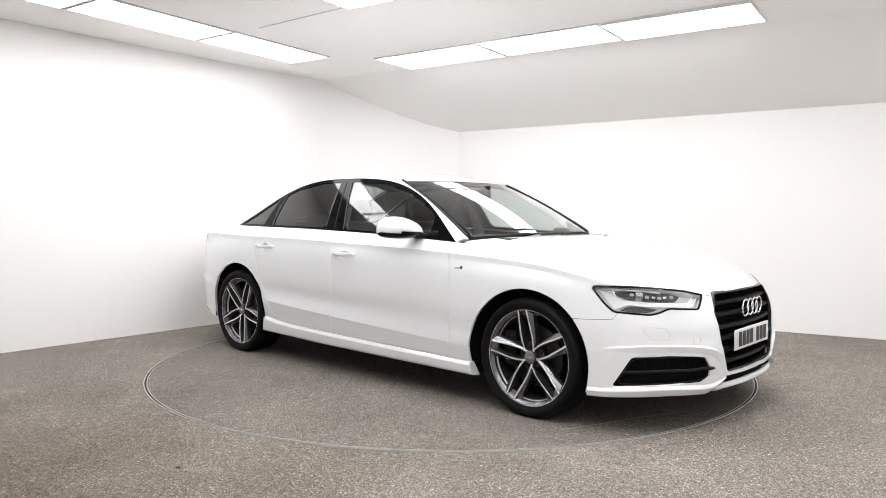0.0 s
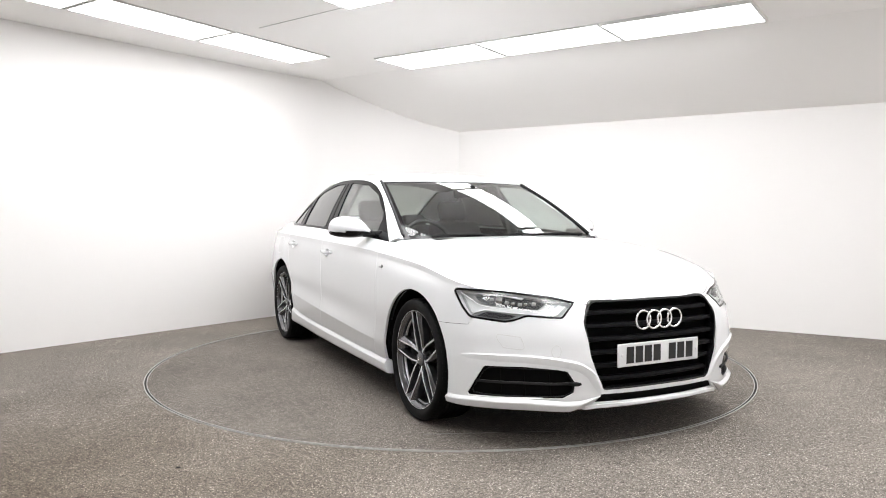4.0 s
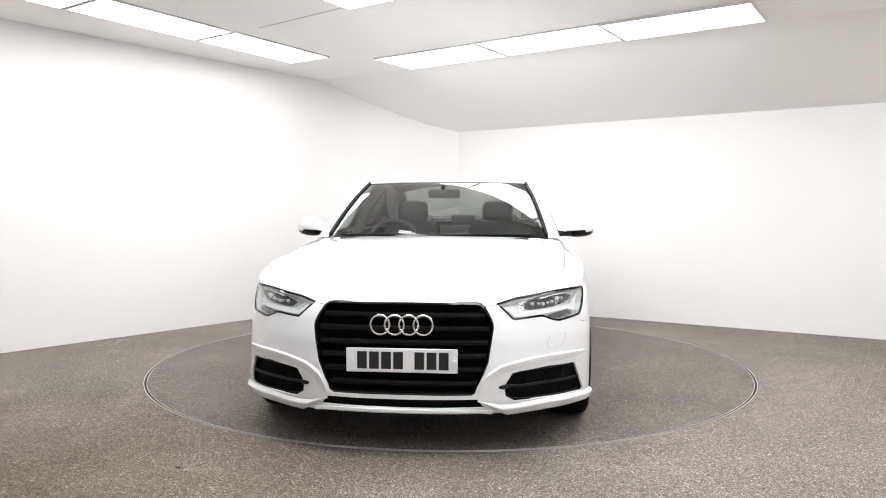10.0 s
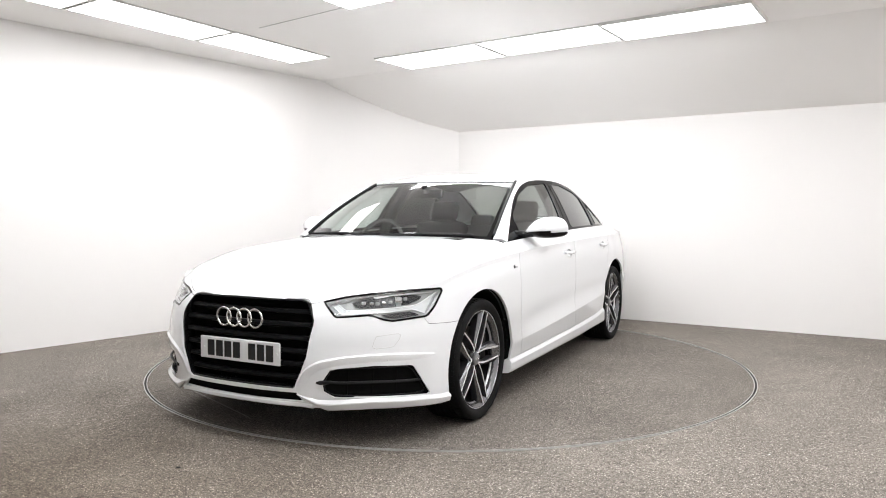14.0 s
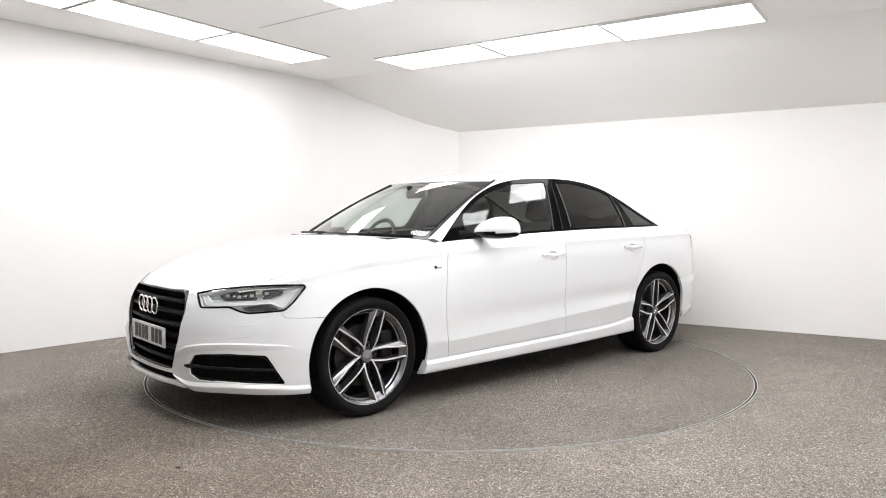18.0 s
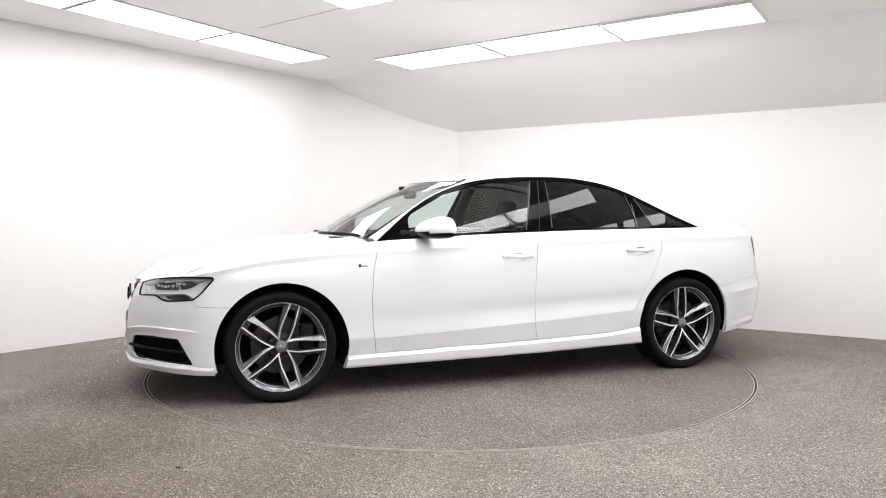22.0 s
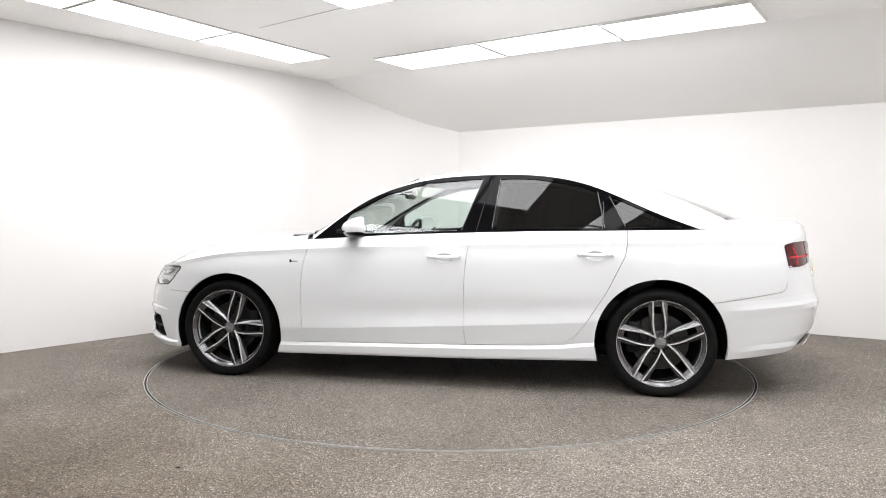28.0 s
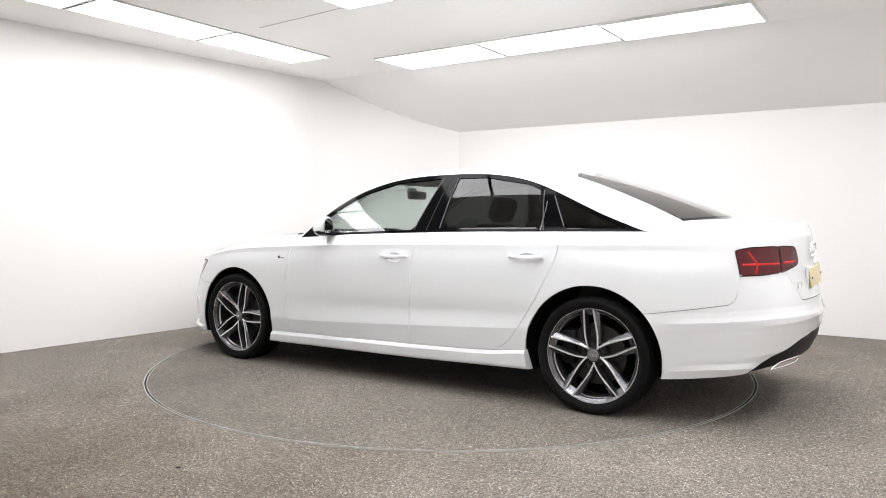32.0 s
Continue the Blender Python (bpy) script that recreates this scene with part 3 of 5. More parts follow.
LEATHER = noisy(mat("black_leather", (0.021, 0.0215, 0.023), 0.5), 30, 0.3, bump=0.15, bump_scale=240)
CABIN = noisy(mat("dark_grey_cabin_trim", (0.040, 0.040, 0.041), 0.7), 50, 0.25, bump=0.1)
PLATE_WHITE = noisy(mat("white_plate_plastic", (0.72, 0.73, 0.74), 0.35), 8, 0.03)
PLATE_YELLOW = noisy(mat("yellow_plate_plastic", (0.72, 0.60, 0.32), 0.35), 8, 0.03)
INK = mat("black_plate_ink", (0.010, 0.010, 0.011), 0.4)
MIRROR = mat("mirror_glass", (0.9, 0.9, 0.9), 0.02, 1.0)


# ---- lines along which the body is parted ----
def zx(zs, xs):
    return lambda p: np.interp(p[:, 2], zs, xs)


GAP_W = 0.0017
X_FRONT = zx([0.2, 0.259, 0.421, 0.605, 0.788, 0.898, 0.949, 1.0], [0.865, 0.872, 0.891, 0.897, 0.882, 0.852, 0.818, 0.80])
X_MID = zx([0.2, 0.279, 0.383, 0.568, 0.752, 0.90, 1.0, 1.1], [-0.245, -0.240, -0.224, -0.223, -0.230, -0.247, -0.283, -0.30])
X_REAR = zx([0.28, 0.300, 0.330, 0.37, 0.445, 0.622, 0.752, 0.863, 0.936, 1.03], [-0.72, -0.83, -0.905, -0.945, -1.003, -1.117, -1.182, -1.236, -1.247, -1.25])


def z_sill(p):
    return np.interp(p[:, 0], [-1.2, -1.05, -0.83, -0.68, -0.233, 0.43, 1.04, 1.2], [0.34, 0.325, 0.300, 0.291, 0.278, 0.265, 0.252, 0.250])


def z_bumper(p):
    return np.interp(p[:, 0], [1.30, 1.45, 1.80, 1.94, 1.97, 2.0], [-1.0, 0.57, 0.575, 0.582, 0.64, 0.80])


def z_tail(p):
    line = np.interp(p[:, 0], [-2.6, -2.208, -2.195, -2.17, -1.816, -1.5, -1.4], [0.815, 0.815, 0.68, 0.652, 0.594, 0.55, -1.0])
    return np.where(p[:, 0] < -2.3, np.interp(p[:, 1], [0.0, 0.40, 0.505, 1.0], [0.655, 0.655, 0.815, 0.815]), line)


def z_diffuser(p):
    return np.interp(p[:, 1], [0.0, 0.25, 0.42, 0.637, 0.725, 0.80], [0.478, 0.470, 0.449, 0.377, 0.302, 0.20])


def arch(xc, zc, r):
    return lambda p: np.hypot(p[:, 0] - xc, p[:, 2] - zc) - r


ARCH_F, ARCH_R = arch(1.437, 0.315, 0.396), arch(-1.450, 0.326, 0.397)


def nose_plane(p):
    return (p[:, 1] - p[:, 0]) / math.sqrt(2), p[:, 2]


def tail_plane(p):
    return (-p[:, 0] - p[:, 1]) / math.sqrt(2), p[:, 2]


def front_plane(p):
    return p[:, 1], p[:, 2]


LAMP_OUTER = [(-1.062, 0.6365), (-0.999, 0.6135), (-0.954, 0.605), (-0.785, 0.6185), (-0.768, 0.626), (-0.729, 0.664), (-0.683, 0.729), (-0.679, 0.739), (-0.690, 0.7485), (-0.851, 0.7475), (-0.972, 0.7412), (-1.059, 0.733)]
LAMP_INNER = [(-1.268, 0.698), (-1.231, 0.637), (-1.220, 0.6285), (-1.142, 0.632), (-1.062, 0.6365), (-1.059, 0.733), (-1.16, 0.7214)]
VENT = [(-1.291, 0.326), (-1.284, 0.279), (-1.236, 0.252), (-0.777, 0.238), (-0.768, 0.248), (-0.853, 0.383), (-0.868, 0.392), (-1.05, 0.399), (-1.252, 0.388)]
GRILLE = [(-0.05, 0.285), (0.325, 0.285), (0.347, 0.298), (0.403, 0.44), (0.424, 0.59), (0.4225, 0.612), (0.412, 0.638), (0.380, 0.688), (0.364, 0.701), (0.338, 0.7065), (-0.05, 0.709)]
INTAKE = [(-0.05, 0.222), (0.385, 0.226), (0.350, 0.269), (-0.05, 0.267)]
TAIL_OUTER = [(1.012, 0.801), (1.155, 0.803), (1.291, 0.812), (1.291, 0.950), (1.09, 0.947), (1.02, 0.938), (0.996, 0.929)]
TAIL_INNER = [(1.296, 0.8125), (1.315, 0.8145), (1.450, 0.845), (1.466, 0.872), (1.445, 0.932), (1.425, 0.946), (1.296, 0.950)]



HANDLES = ((-0.095, 0.842), (-1.055, 0.868))


def side_plane(p):
    return p[:, 0], p[:, 2]


def scoop_outline(x, z):
    return [(x + 0.060 * math.cos(a), z - 0.006 + 0.030 * math.sin(a)) for a in np.linspace(0, 2 * math.pi, 20, endpoint=False)]


def side_parts(name, sheet, material, label="", smooth=40, **kw):
    """The same panel for both sides of the car."""
    return [part(name, sheet.to_bm(side=s, **kw), material, CAR, label, smooth) for s in (1, -1)]


def press(sheet, height, profile, fade):
    """A pressed edge: cuts the sheet along lines at the heights of profile over or under height(p), and moves it out by its depths."""
    for dz, _ in profile:
        a, b = sheet.cut(lambda p, dz=dz: p[:, 2] - height(p) - dz)
        sheet = Sheet()
        sheet.v, sheet.f = a.v, a.f + b.f
    used = sorted({i for f in sheet.f for i in f})
    pts = np.array([sheet.v[i] for i in used])
    out = np.interp(pts[:, 2] - height(pts), [q for q, _ in profile], [d for _, d in profile]) * fade(pts)
    v = list(sheet.v)
    for i, p, d in zip(used, pts, out):
        if d > 1e-5:
            n = _LOW_N[np.argmin(((_LOW_PTS - p) ** 2).sum(1))] * (1, 1, 0)
            v[i] = tuple(p + n / np.linalg.norm(n) * d)
    sheet.v = v
    return sheet


def build_shell():
    low = Sheet(LOW)
    lamp_a, low = low.hole(LAMP_OUTER, nose_plane)
    lamp_b, low = low.hole(LAMP_INNER, nose_plane)
    inner_low = split_front(low, GRILLE)[1].keep(ARCH_F, ARCH_R, lambda p: p[:, 2] - 0.21)
    vent, low = low.hole(VENT, nose_plane)
    grille, low = split_front(low, GRILLE)
    intake, low = split_front(low, INTAKE)
    tail_a, low = low.hole(TAIL_OUTER, tail_plane)
    tail_b, low = low.hole(TAIL_INNER, tail_plane)
    body = low.keep(ARCH_F, ARCH_R)
    g = GAP_W
    skirt, body = body.cut(lambda p: np.where((p[:, 0] < 1.2) & (p[:, 0] > -1.2), z_sill(p) - p[:, 2], -1.0))
    bumper, rest = body.cut(lambda p: np.where(p[:, 0] > 1.25, z_bumper(p) - p[:, 2], -1.0))
    bumper = bumper.keep(lambda p: z_bumper(p) - g * 0.6 - p[:, 2], lambda p: np.where(p[:, 0] > 1.7, p[:, 2] - 0.196, 1.0))
    rest = rest.keep(lambda p: np.where(p[:, 0] > 1.25, p[:, 2] - z_bumper(p) - g * 0.6, 1.0))
    rear, rest = rest.cut(lambda p: np.where(p[:, 0] < -1.35, z_tail(p) - p[:, 2], -1.0))
    rear = rear.keep(lambda p: z_tail(p) - g - p[:, 2])
    rest = rest.keep(lambda p: np.where(p[:, 0] < -1.35, p[:, 2] - z_tail(p) - g, 1.0))
    fender = rest.keep(lambda p: p[:, 0] - X_FRONT(p) - g)
    front_door = rest.keep(lambda p: X_FRONT(p) - g - p[:, 0], lambda p: p[:, 0] - X_MID(p) - g, lambda p: p[:, 2] - z_sill(p) - g)
    rear_door = rest.keep(lambda p: X_MID(p) - g - p[:, 0], lambda p: p[:, 0] - X_REAR(p) - g, lambda p: p[:, 2] - z_sill(p) - g)
    quarter = rest.keep(lambda p: X_REAR(p) - g - p[:, 0], lambda p: np.where(p[:, 0] < -2.25, p[:, 1] - 0.545 - 0.0006, 1.0))
    boot_face = rest.keep(lambda p: -2.2 - p[:, 0], lambda p: 0.545 - 0.0006 - p[:, 1])
    front_door, rear_door = front_door.hole(scoop_outline(*HANDLES[0]), side_plane)[1], rear_door.hole(scoop_outline(*HANDLES[1]), side_plane)[1]
    side_parts("front_wing", fender, PAINT, smooth=13)
    doors = side_parts("front_door", front_door, PAINT, smooth=11.5)
    rear_doors = side_parts("rear_door", rear_door, PAINT, smooth=11.5)
    side_parts("rear_quarter_panel", quarter, PAINT, smooth=13)
    bump = part("front_bumper", bumper.to_bm(flange=0.010), PAINT, CAR)
    diff, rear = rear.cut(lambda p: np.where(p[:, 0] < -2.0, z_diffuser(p) - p[:, 2], -1.0))
    edge_z = lambda p: np.interp(tail_plane(p)[0], [0.672, 0.831, 1.001, 1.206, 1.42, 1.60], [0.540, 0.555, 0.568, 0.579, 0.577, 0.570])
    low_z = lambda p: np.interp(tail_plane(p)[0], [0.70, 0.845, 1.025, 1.150], [0.283, 0.305, 0.316, 0.316])
    rear = press(rear, edge_z, [(-0.16, 0.0), (-0.05, 0.0035), (-0.006, 0.0105), (0.0, 0.0110), (0.024, 0.0045), (0.052, 0.0)], lambda p: np.clip((-p[:, 0] - 1.80) / 0.16, 0, 1))
    rear = press(rear, low_z, [(-0.034, 0.001), (-0.004, 0.0085), (0.0, 0.009), (0.030, 0.0)], lambda p: np.clip((-p[:, 0] - 1.84) / 0.25, 0, 1) * np.clip((1.18 - tail_plane(p)[0]) / 0.08, 0, 1))
    tailb = part("rear_bumper", rear.to_bm(flange=0.02), PAINT, CAR, smooth=11)
    part("diffuser", diff.to_bm(flange=0.03, offset=0.006), SATIN_BLACK, tailb, "black lower diffuser")
    # black inner skin, added as shade behind the gaps, the arches and the grille
    part("inner_shell", inner_low.to_bm(flange=0, offset=0.028), LINER, CAR, "black inner skin added in place of shade in the body")
    # hood
    hood = part("hood", Sheet(HOOD).to_bm(flange=0.012), PAINT, CAR)
    # boot lid with the quarter's upper edge beside it
    lid, rim = Sheet(BOOT).cut(lambda p: 0.585 - p[:, 1])
    lid = lid.keep(lambda p: 0.585 - 0.0005 - p[:, 1])
    boot = part("boot_lid", lid.to_bm(flange=0.012), PAINT, CAR)
    part("boot_face", boot_face.to_bm(flange=0.02), PAINT, boot)
    side_parts("rear_deck_edge", rim.keep(lambda p: p[:, 1] - 0.585 - 0.0005), PAINT)
    return dict(lamp=lamp_a, lamp_in=lamp_b, vent=vent, grille=grille, intake=intake, tail=tail_a, tail_in=tail_b, bumper=bump, doors=doors, rear_doors=rear_doors, boot=boot, rear_bumper=tailb, hood=hood)


def split_front(sheet, poly):
    """As hole(), on the nose alone."""
    nose_part, rest = sheet.cut(lambda p: p[:, 0] - 2.1)
    inside, outside = nose_part.hole(poly, front_plane)
    rest.v = inside.v
    joined = Sheet()
    joined.v, joined.f = inside.v, outside.f + rest.f
    return inside, joined


def build_greenhouse():
    n_a, n_s = UP.shape[:2]
    cuts = [3 * NA, 6 * NA]
    screen = Sheet(UP[:cuts[0] + 1, :S_GLASS + 1])
    roof = Sheet(UP[cuts[0]:cuts[1] + 1, :S_GLASS + 1])
    rear = Sheet(UP[cuts[1]:, :S_GLASS + 1])
    rail = Sheet(UP[:, S_GLASS:S_RAIL + 1])
    light = Sheet(UP[:, S_RAIL:])
    part("roof", roof.to_bm(flange=0.006), PAINT, CAR)
    side_parts("roof_rail", rail, PAINT, flange=0.02)
    for sign in (1, -1):
        bm = bmesh.new()
        tube(bm, [(p[0], (p[1] - 0.005) * sign, p[2] + 0.001) for p in UP[1:cuts[0] + 1, S_GLASS]], 0.011, 8)
        part("windscreen_seal", bm, SATIN_BLACK, CAR, "black rubber screen edge")
    # windscreen: a clear middle within a black printed edge
    a, s = cuts[0], S_GLASS
    inner = resize(UP[:a + 1, :s + 1], 0.0, 0.95, 0.035, 0.968)
    ws = part("windscreen", Sheet(inner).to_bm(flange=0, offset=0.004), SCREEN, CAR, "green-tinted windscreen glass")
    part("edge_band", frame_of(UP[:a + 1, :s + 1], 0.95, 0.035, 0.968).to_bm(flange=0, offset=0.006), GLOSS_BLACK, ws, "black printed edge of the screen")
    inner = resize(UP[cuts[1]:, :s + 1], 0.0, 0.955, 0.03, 0.96)
    rw = part("rear_window", Sheet(inner).to_bm(flange=0, offset=0.004), REAR_GLASS, CAR, "dark tinted rear window glass")
    part("edge_band", frame_of(UP[cuts[1]:, :s + 1], 0.955, 0.03, 0.96).to_bm(flange=0, offset=0.006), GLOSS_BLACK, rw, "black printed edge of the window")
    # side windows
    top = lambda p: np.interp(p[:, 0], [q[0] for q in TOP_RAIL][::-1], [q[2] for q in TOP_RAIL][::-1])
    foot = lambda p: np.interp(p[:, 0], BELT[::-1, 0][BELT[::-1, 0].argsort()], BELT[::-1, 2][BELT[::-1, 0].argsort()])
    inset = lambda t, b: (lambda p: np.minimum(top(p) - t - p[:, 2], p[:, 2] - foot(p) - b))
    xa = zx([1.0, 1.37], [-0.190, -0.318])
    xb = zx([1.0, 1.37], [-0.392, -0.432])
    xc = zx([1.0, 1.34], [-1.118, -1.050])
    xd = zx([1.0, 1.34], [-1.262, -1.085])
    lines = [
        ("front_window", GLASS, "clear green-tinted door glass", [inset(0.026, 0.016), lambda p: p[:, 0] - xa(p), lambda p: 0.62 - p[:, 0]]),
        ("rear_window_pane", PRIVACY, "dark privacy door glass", [inset(0.026, 0.016), lambda p: xb(p) - p[:, 0], lambda p: p[:, 0] - xc(p)]),
        ("quarter_window", PRIVACY, "dark privacy quarter glass", [inset(0.022, 0.016), lambda p: xd(p) - p[:, 0], lambda p: p[:, 0] + 1.66]),
    ]
    trim = light
    for name, m, label, fns in lines:
        side_parts(name, light.keep(*fns), m, label, flange=0, offset=0.005)
        f = lambda p, fns=fns: np.min([fn(p) for fn in fns], 0)
        trim = trim.cut(f)[1]
    # bright-edged joints on the pillars between the panes
    ys = lambda x, z: pane_y(x, max(0.0, z - belt_at(x, LOW)[2])) + 0.001
    for line, tone in ((xa, TRIM_EDGE), (lambda p: (xa(p) + xb(p)) / 2, GAP), (xb, TRIM_EDGE), (xc, TRIM_EDGE), (xd, TRIM_EDGE)):
        for sign in (1, -1):
            pts = []
            for z in np.linspace(1.00, 1.40, 28):
                x = float(line(np.array([[0.0, 0.0, z]]))[0])
                q = np.array([[x, 0.0, z]])
                if foot(q)[0] + 0.012 < z < top(q)[0] - 0.020:
                    pts.append((x, sign * ys(x, z), z))
            if len(pts) > 2:
                bm = bmesh.new()
                tube(bm, pts, 0.0028, 6)
                part("pillar_joint", bm, tone, CAR)
    for sign in (1, -1):
        bm = bmesh.new()
        tube(bm, [(x, sign * ys(x, z), z) for x, z in ((-1.094, 1.026), (-1.099, 1.07), (-1.102, 1.12), (-1.103, 1.165), (-1.1005, 1.20))], 0.0032, 6)
        part("fixed_pane_bar", bm, TRIM_EDGE, CAR)
    side_parts("window_trim", trim, TRIM_BLACK, "gloss black window surround", flange=0.012)


def resize(grid, s0, s1, a0, a1):
    """The part of a grid between fractions of its two directions."""
    n, m = grid.shape[:2]
    ai, si = np.linspace(a0, a1, n) * (n - 1), np.linspace(s0, s1, m) * (m - 1)
    out = np.zeros_like(grid)
    for i, a in enumerate(ai):
        for j, s in enumerate(si):
            a_, s_ = min(int(a), n - 2), min(int(s), m - 2)
            fa, fs = a - a_, s - s_
            out[i, j] = (grid[a_, s_] * (1 - fa) + grid[a_ + 1, s_] * fa) * (1 - fs) + (grid[a_, s_ + 1] * (1 - fa) + grid[a_ + 1, s_ + 1] * fa) * fs
    return out


def frame_of(grid, s1, a0, a1):
    s = Sheet(resize(grid, 0, s1, 0, a0)).plus(Sheet(resize(grid, 0, s1, a1, 1))).plus(Sheet(resize(grid, s1, 1, 0, 1)))
    return s


# ---- small solids ----
def rbox(bm, c, size, r=0.01, m=None, seg=2):
    """A box with rounded edges."""
    t = bmesh.new()
    vs = bmesh.ops.create_cube(t, size=1.0)["verts"]
    for v in vs:
        v.co = Vector((v.co.x * size[0], v.co.y * size[1], v.co.z * size[2]))
    bmesh.ops.bevel(t, geom=list(t.edges), offset=min(r, 0.49 * min(size)), segments=seg, affect="EDGES", profile=0.5)
    mm = (m or Matrix()) if m else Matrix.Translation(c)
    if m:
        mm = m @ Matrix.Translation(c)
    bmesh.ops.transform(t, matrix=mm, verts=list(t.verts))
    me = bpy.data.meshes.new("tmp")
    t.to_mesh(me)
    t.free()
    bm.from_mesh(me)
    bpy.data.meshes.remove(me)
    return bm


def lathe(bm, profile, n=64, closed=False):
    """Turns (radius, y) rows round the y axis."""
    rows = [[bm.verts.new((r * math.cos(2 * math.pi * i / n), y, r * math.sin(2 * math.pi * i / n))) for i in range(n)] for r, y in profile]
    m = len(rows)
    for k in range(m if closed else m - 1):
        for i in range(n):
            j = (i + 1) % n
            bm.faces.new((rows[k][i], rows[k][j], rows[(k + 1) % m][j], rows[(k + 1) % m][i]))
    return rows


def tube(bm, pts, r, n=8, closed=False, flat=1.0):
    """A round bar along points."""
    pts = [Vector(p) for p in pts]
    rings = []
    for i, p in enumerate(pts):
        a, b = pts[i - 1] if (i or closed) else p, pts[(i + 1) % len(pts)] if (i < len(pts) - 1 or closed) else p
        d = (b - a).normalized()
        up = Vector((0, 0, 1)) if abs(d.z) < 0.9 else Vector((1, 0, 0))
        u = d.cross(up).normalized()
        w = u.cross(d).normalized()
        rings.append([bm.verts.new(p + u * r * flat * math.cos(2 * math.pi * k / n) + w * r * math.sin(2 * math.pi * k / n)) for k in range(n)])
    m = len(rings)
    for i in range(m if closed else m - 1):
        for k in range(n):
            bm.faces.new((rings[i][k], rings[i][(k + 1) % n], rings[(i + 1) % m][(k + 1) % n], rings[(i + 1) % m][k]))
    if not closed:
        bm.faces.new(rings[0][::-1])
        bm.faces.new(rings[-1])
    return bm


def mirrored(bm):
    for v in bm.verts:
        v.co.y = -v.co.y
    bmesh.ops.reverse_faces(bm, faces=list(bm.faces))
    return bm


_LOW_PTS = LOW.reshape(-1, 3)
_LOW_N = np.cross(np.gradient(LOW, axis=0), np.gradient(LOW, axis=1)).reshape(-1, 3)
_LOW_N /= np.linalg.norm(_LOW_N, axis=1)[:, None] + 1e-9
_LOW_N *= np.sign((_LOW_N * (_LOW_PTS - [0, 0, 0.55])).sum(1))[:, None]


def on_body(a, z, plane, deep=0.0):
    """The point of the lower body at (a, z) of a plane, deep metres inside it."""
    pa, pz = plane(_LOW_PTS)
    near = np.full(len(pa), True)
    if plane is nose_plane:
        near = _LOW_PTS[:, 0] > 1.5
    elif plane is tail_plane:
        near = _LOW_PTS[:, 0] < -1.9
    elif plane is front_plane:
        near = _LOW_PTS[:, 0] > 1.9
    d = np.where(near, np.hypot(pa - a, pz - z), 9.0)
    k = np.argpartition(d, 14)[:14]
    w = np.exp(-(d[k] / 0.016) ** 2) + 1e-3
    m = np.stack([np.ones(14), pa[k] - a, pz[k] - z], 1) * w[:, None]
    fit = np.linalg.lstsq(m, np.hstack([_LOW_PTS[k], _LOW_N[k]]) * w[:, None], rcond=None)[0][0]
    p, n = fit[:3], fit[3:]
    return Vector(p - n / np.linalg.norm(n) * deep)


def strip(bm, line, plane, width, deep, thick=0.008, steps=6):
    """A raised bar along a line drawn on the body's surface."""
    pts = []
    for (a0, z0), (a1, z1) in zip(line[:-1], line[1:]):
        for t in np.arange(steps) / steps:
            pts.append(on_body(a0 + (a1 - a0) * t, z0 + (z1 - z0) * t, plane, deep))
    pts.append(on_body(*line[-1], plane, deep))
    sm = [pts[0]] + [(pts[i - 1] + 2 * pts[i] + pts[i + 1]) / 4 for i in range(1, len(pts) - 1)] + [pts[-1]]
    tube(bm, sm, width / 2, 6)
    return bm


def ridge(bm, line, plane, up, out, down, steps=6, flat=0.0, turn=1):
    """A moulded edge along a line on the body: it rises from the skin over the height up, stands out proud and falls back over down."""
    pts = []
    for (a0, z0), (a1, z1) in zip(line[:-1], line[1:]):
        for t in np.arange(steps) / steps:
            pts.append((a0 + (a1 - a0) * t, z0 + (z1 - z0) * t))
    pts.append(line[-1])
    p = np.array(pts)
    for _ in range(3):
        p[1:-1] = (p[:-2] + 2 * p[1:-1] + p[2:]) / 4
    n = len(p)
    rows = []
    for i, (a, z) in enumerate(p):
        d = p[min(i + 1, n - 1)] - p[max(i - 1, 0)]
        d = d / (np.linalg.norm(d) + 1e-9)
        w = turn * np.array([-d[1], d[0]])
        fade = min(1.0, 4 * i / n, 4 * (n - 1 - i) / n) if not flat else 1.0
        fade = max(fade, 0.03)
        prof = [(up, 0.004), (up * 0.4, -out * 0.55 * fade), (0.004, -out * fade), (-0.002, -out * fade * 0.95), (-down, 0.004)]
        if flat:
            prof = [(up, 0.004), (up * 0.85, -out * 0.8), (0.0, -out), (-down * 0.8, -out * 0.85), (-down, 0.008)]
        rows.append([bm.verts.new(on_body(a + w[0] * q, z + w[1] * q, plane, dp)) for q, dp in prof])
    for i in range(n - 1):
        for k in range(4):
            bm.faces.new((rows[i][k], rows[i][k + 1], rows[i + 1][k + 1], rows[i + 1][k]))
    for r in (rows[0], rows[-1][::-1]):
        bm.faces.new(r)
    return bm


HOOD_GAP = mat("grey_hood_gap", (0.16, 0.16, 0.16), 0.7)
SATIN_ALLOY = noisy(mat("grey_alloy_lacquer", (0.19, 0.19, 0.20), 0.24, 0.95), 60, 0.1)
LIP_ALLOY = noisy(mat("bright_lip_alloy", (0.84, 0.84, 0.86), 0.3, 0.25), 25, 0.02)
CAP_GREY = noisy(mat("grey_cap_plastic", (0.20, 0.20, 0.205), 0.35, 0.5), 60, 0.1)


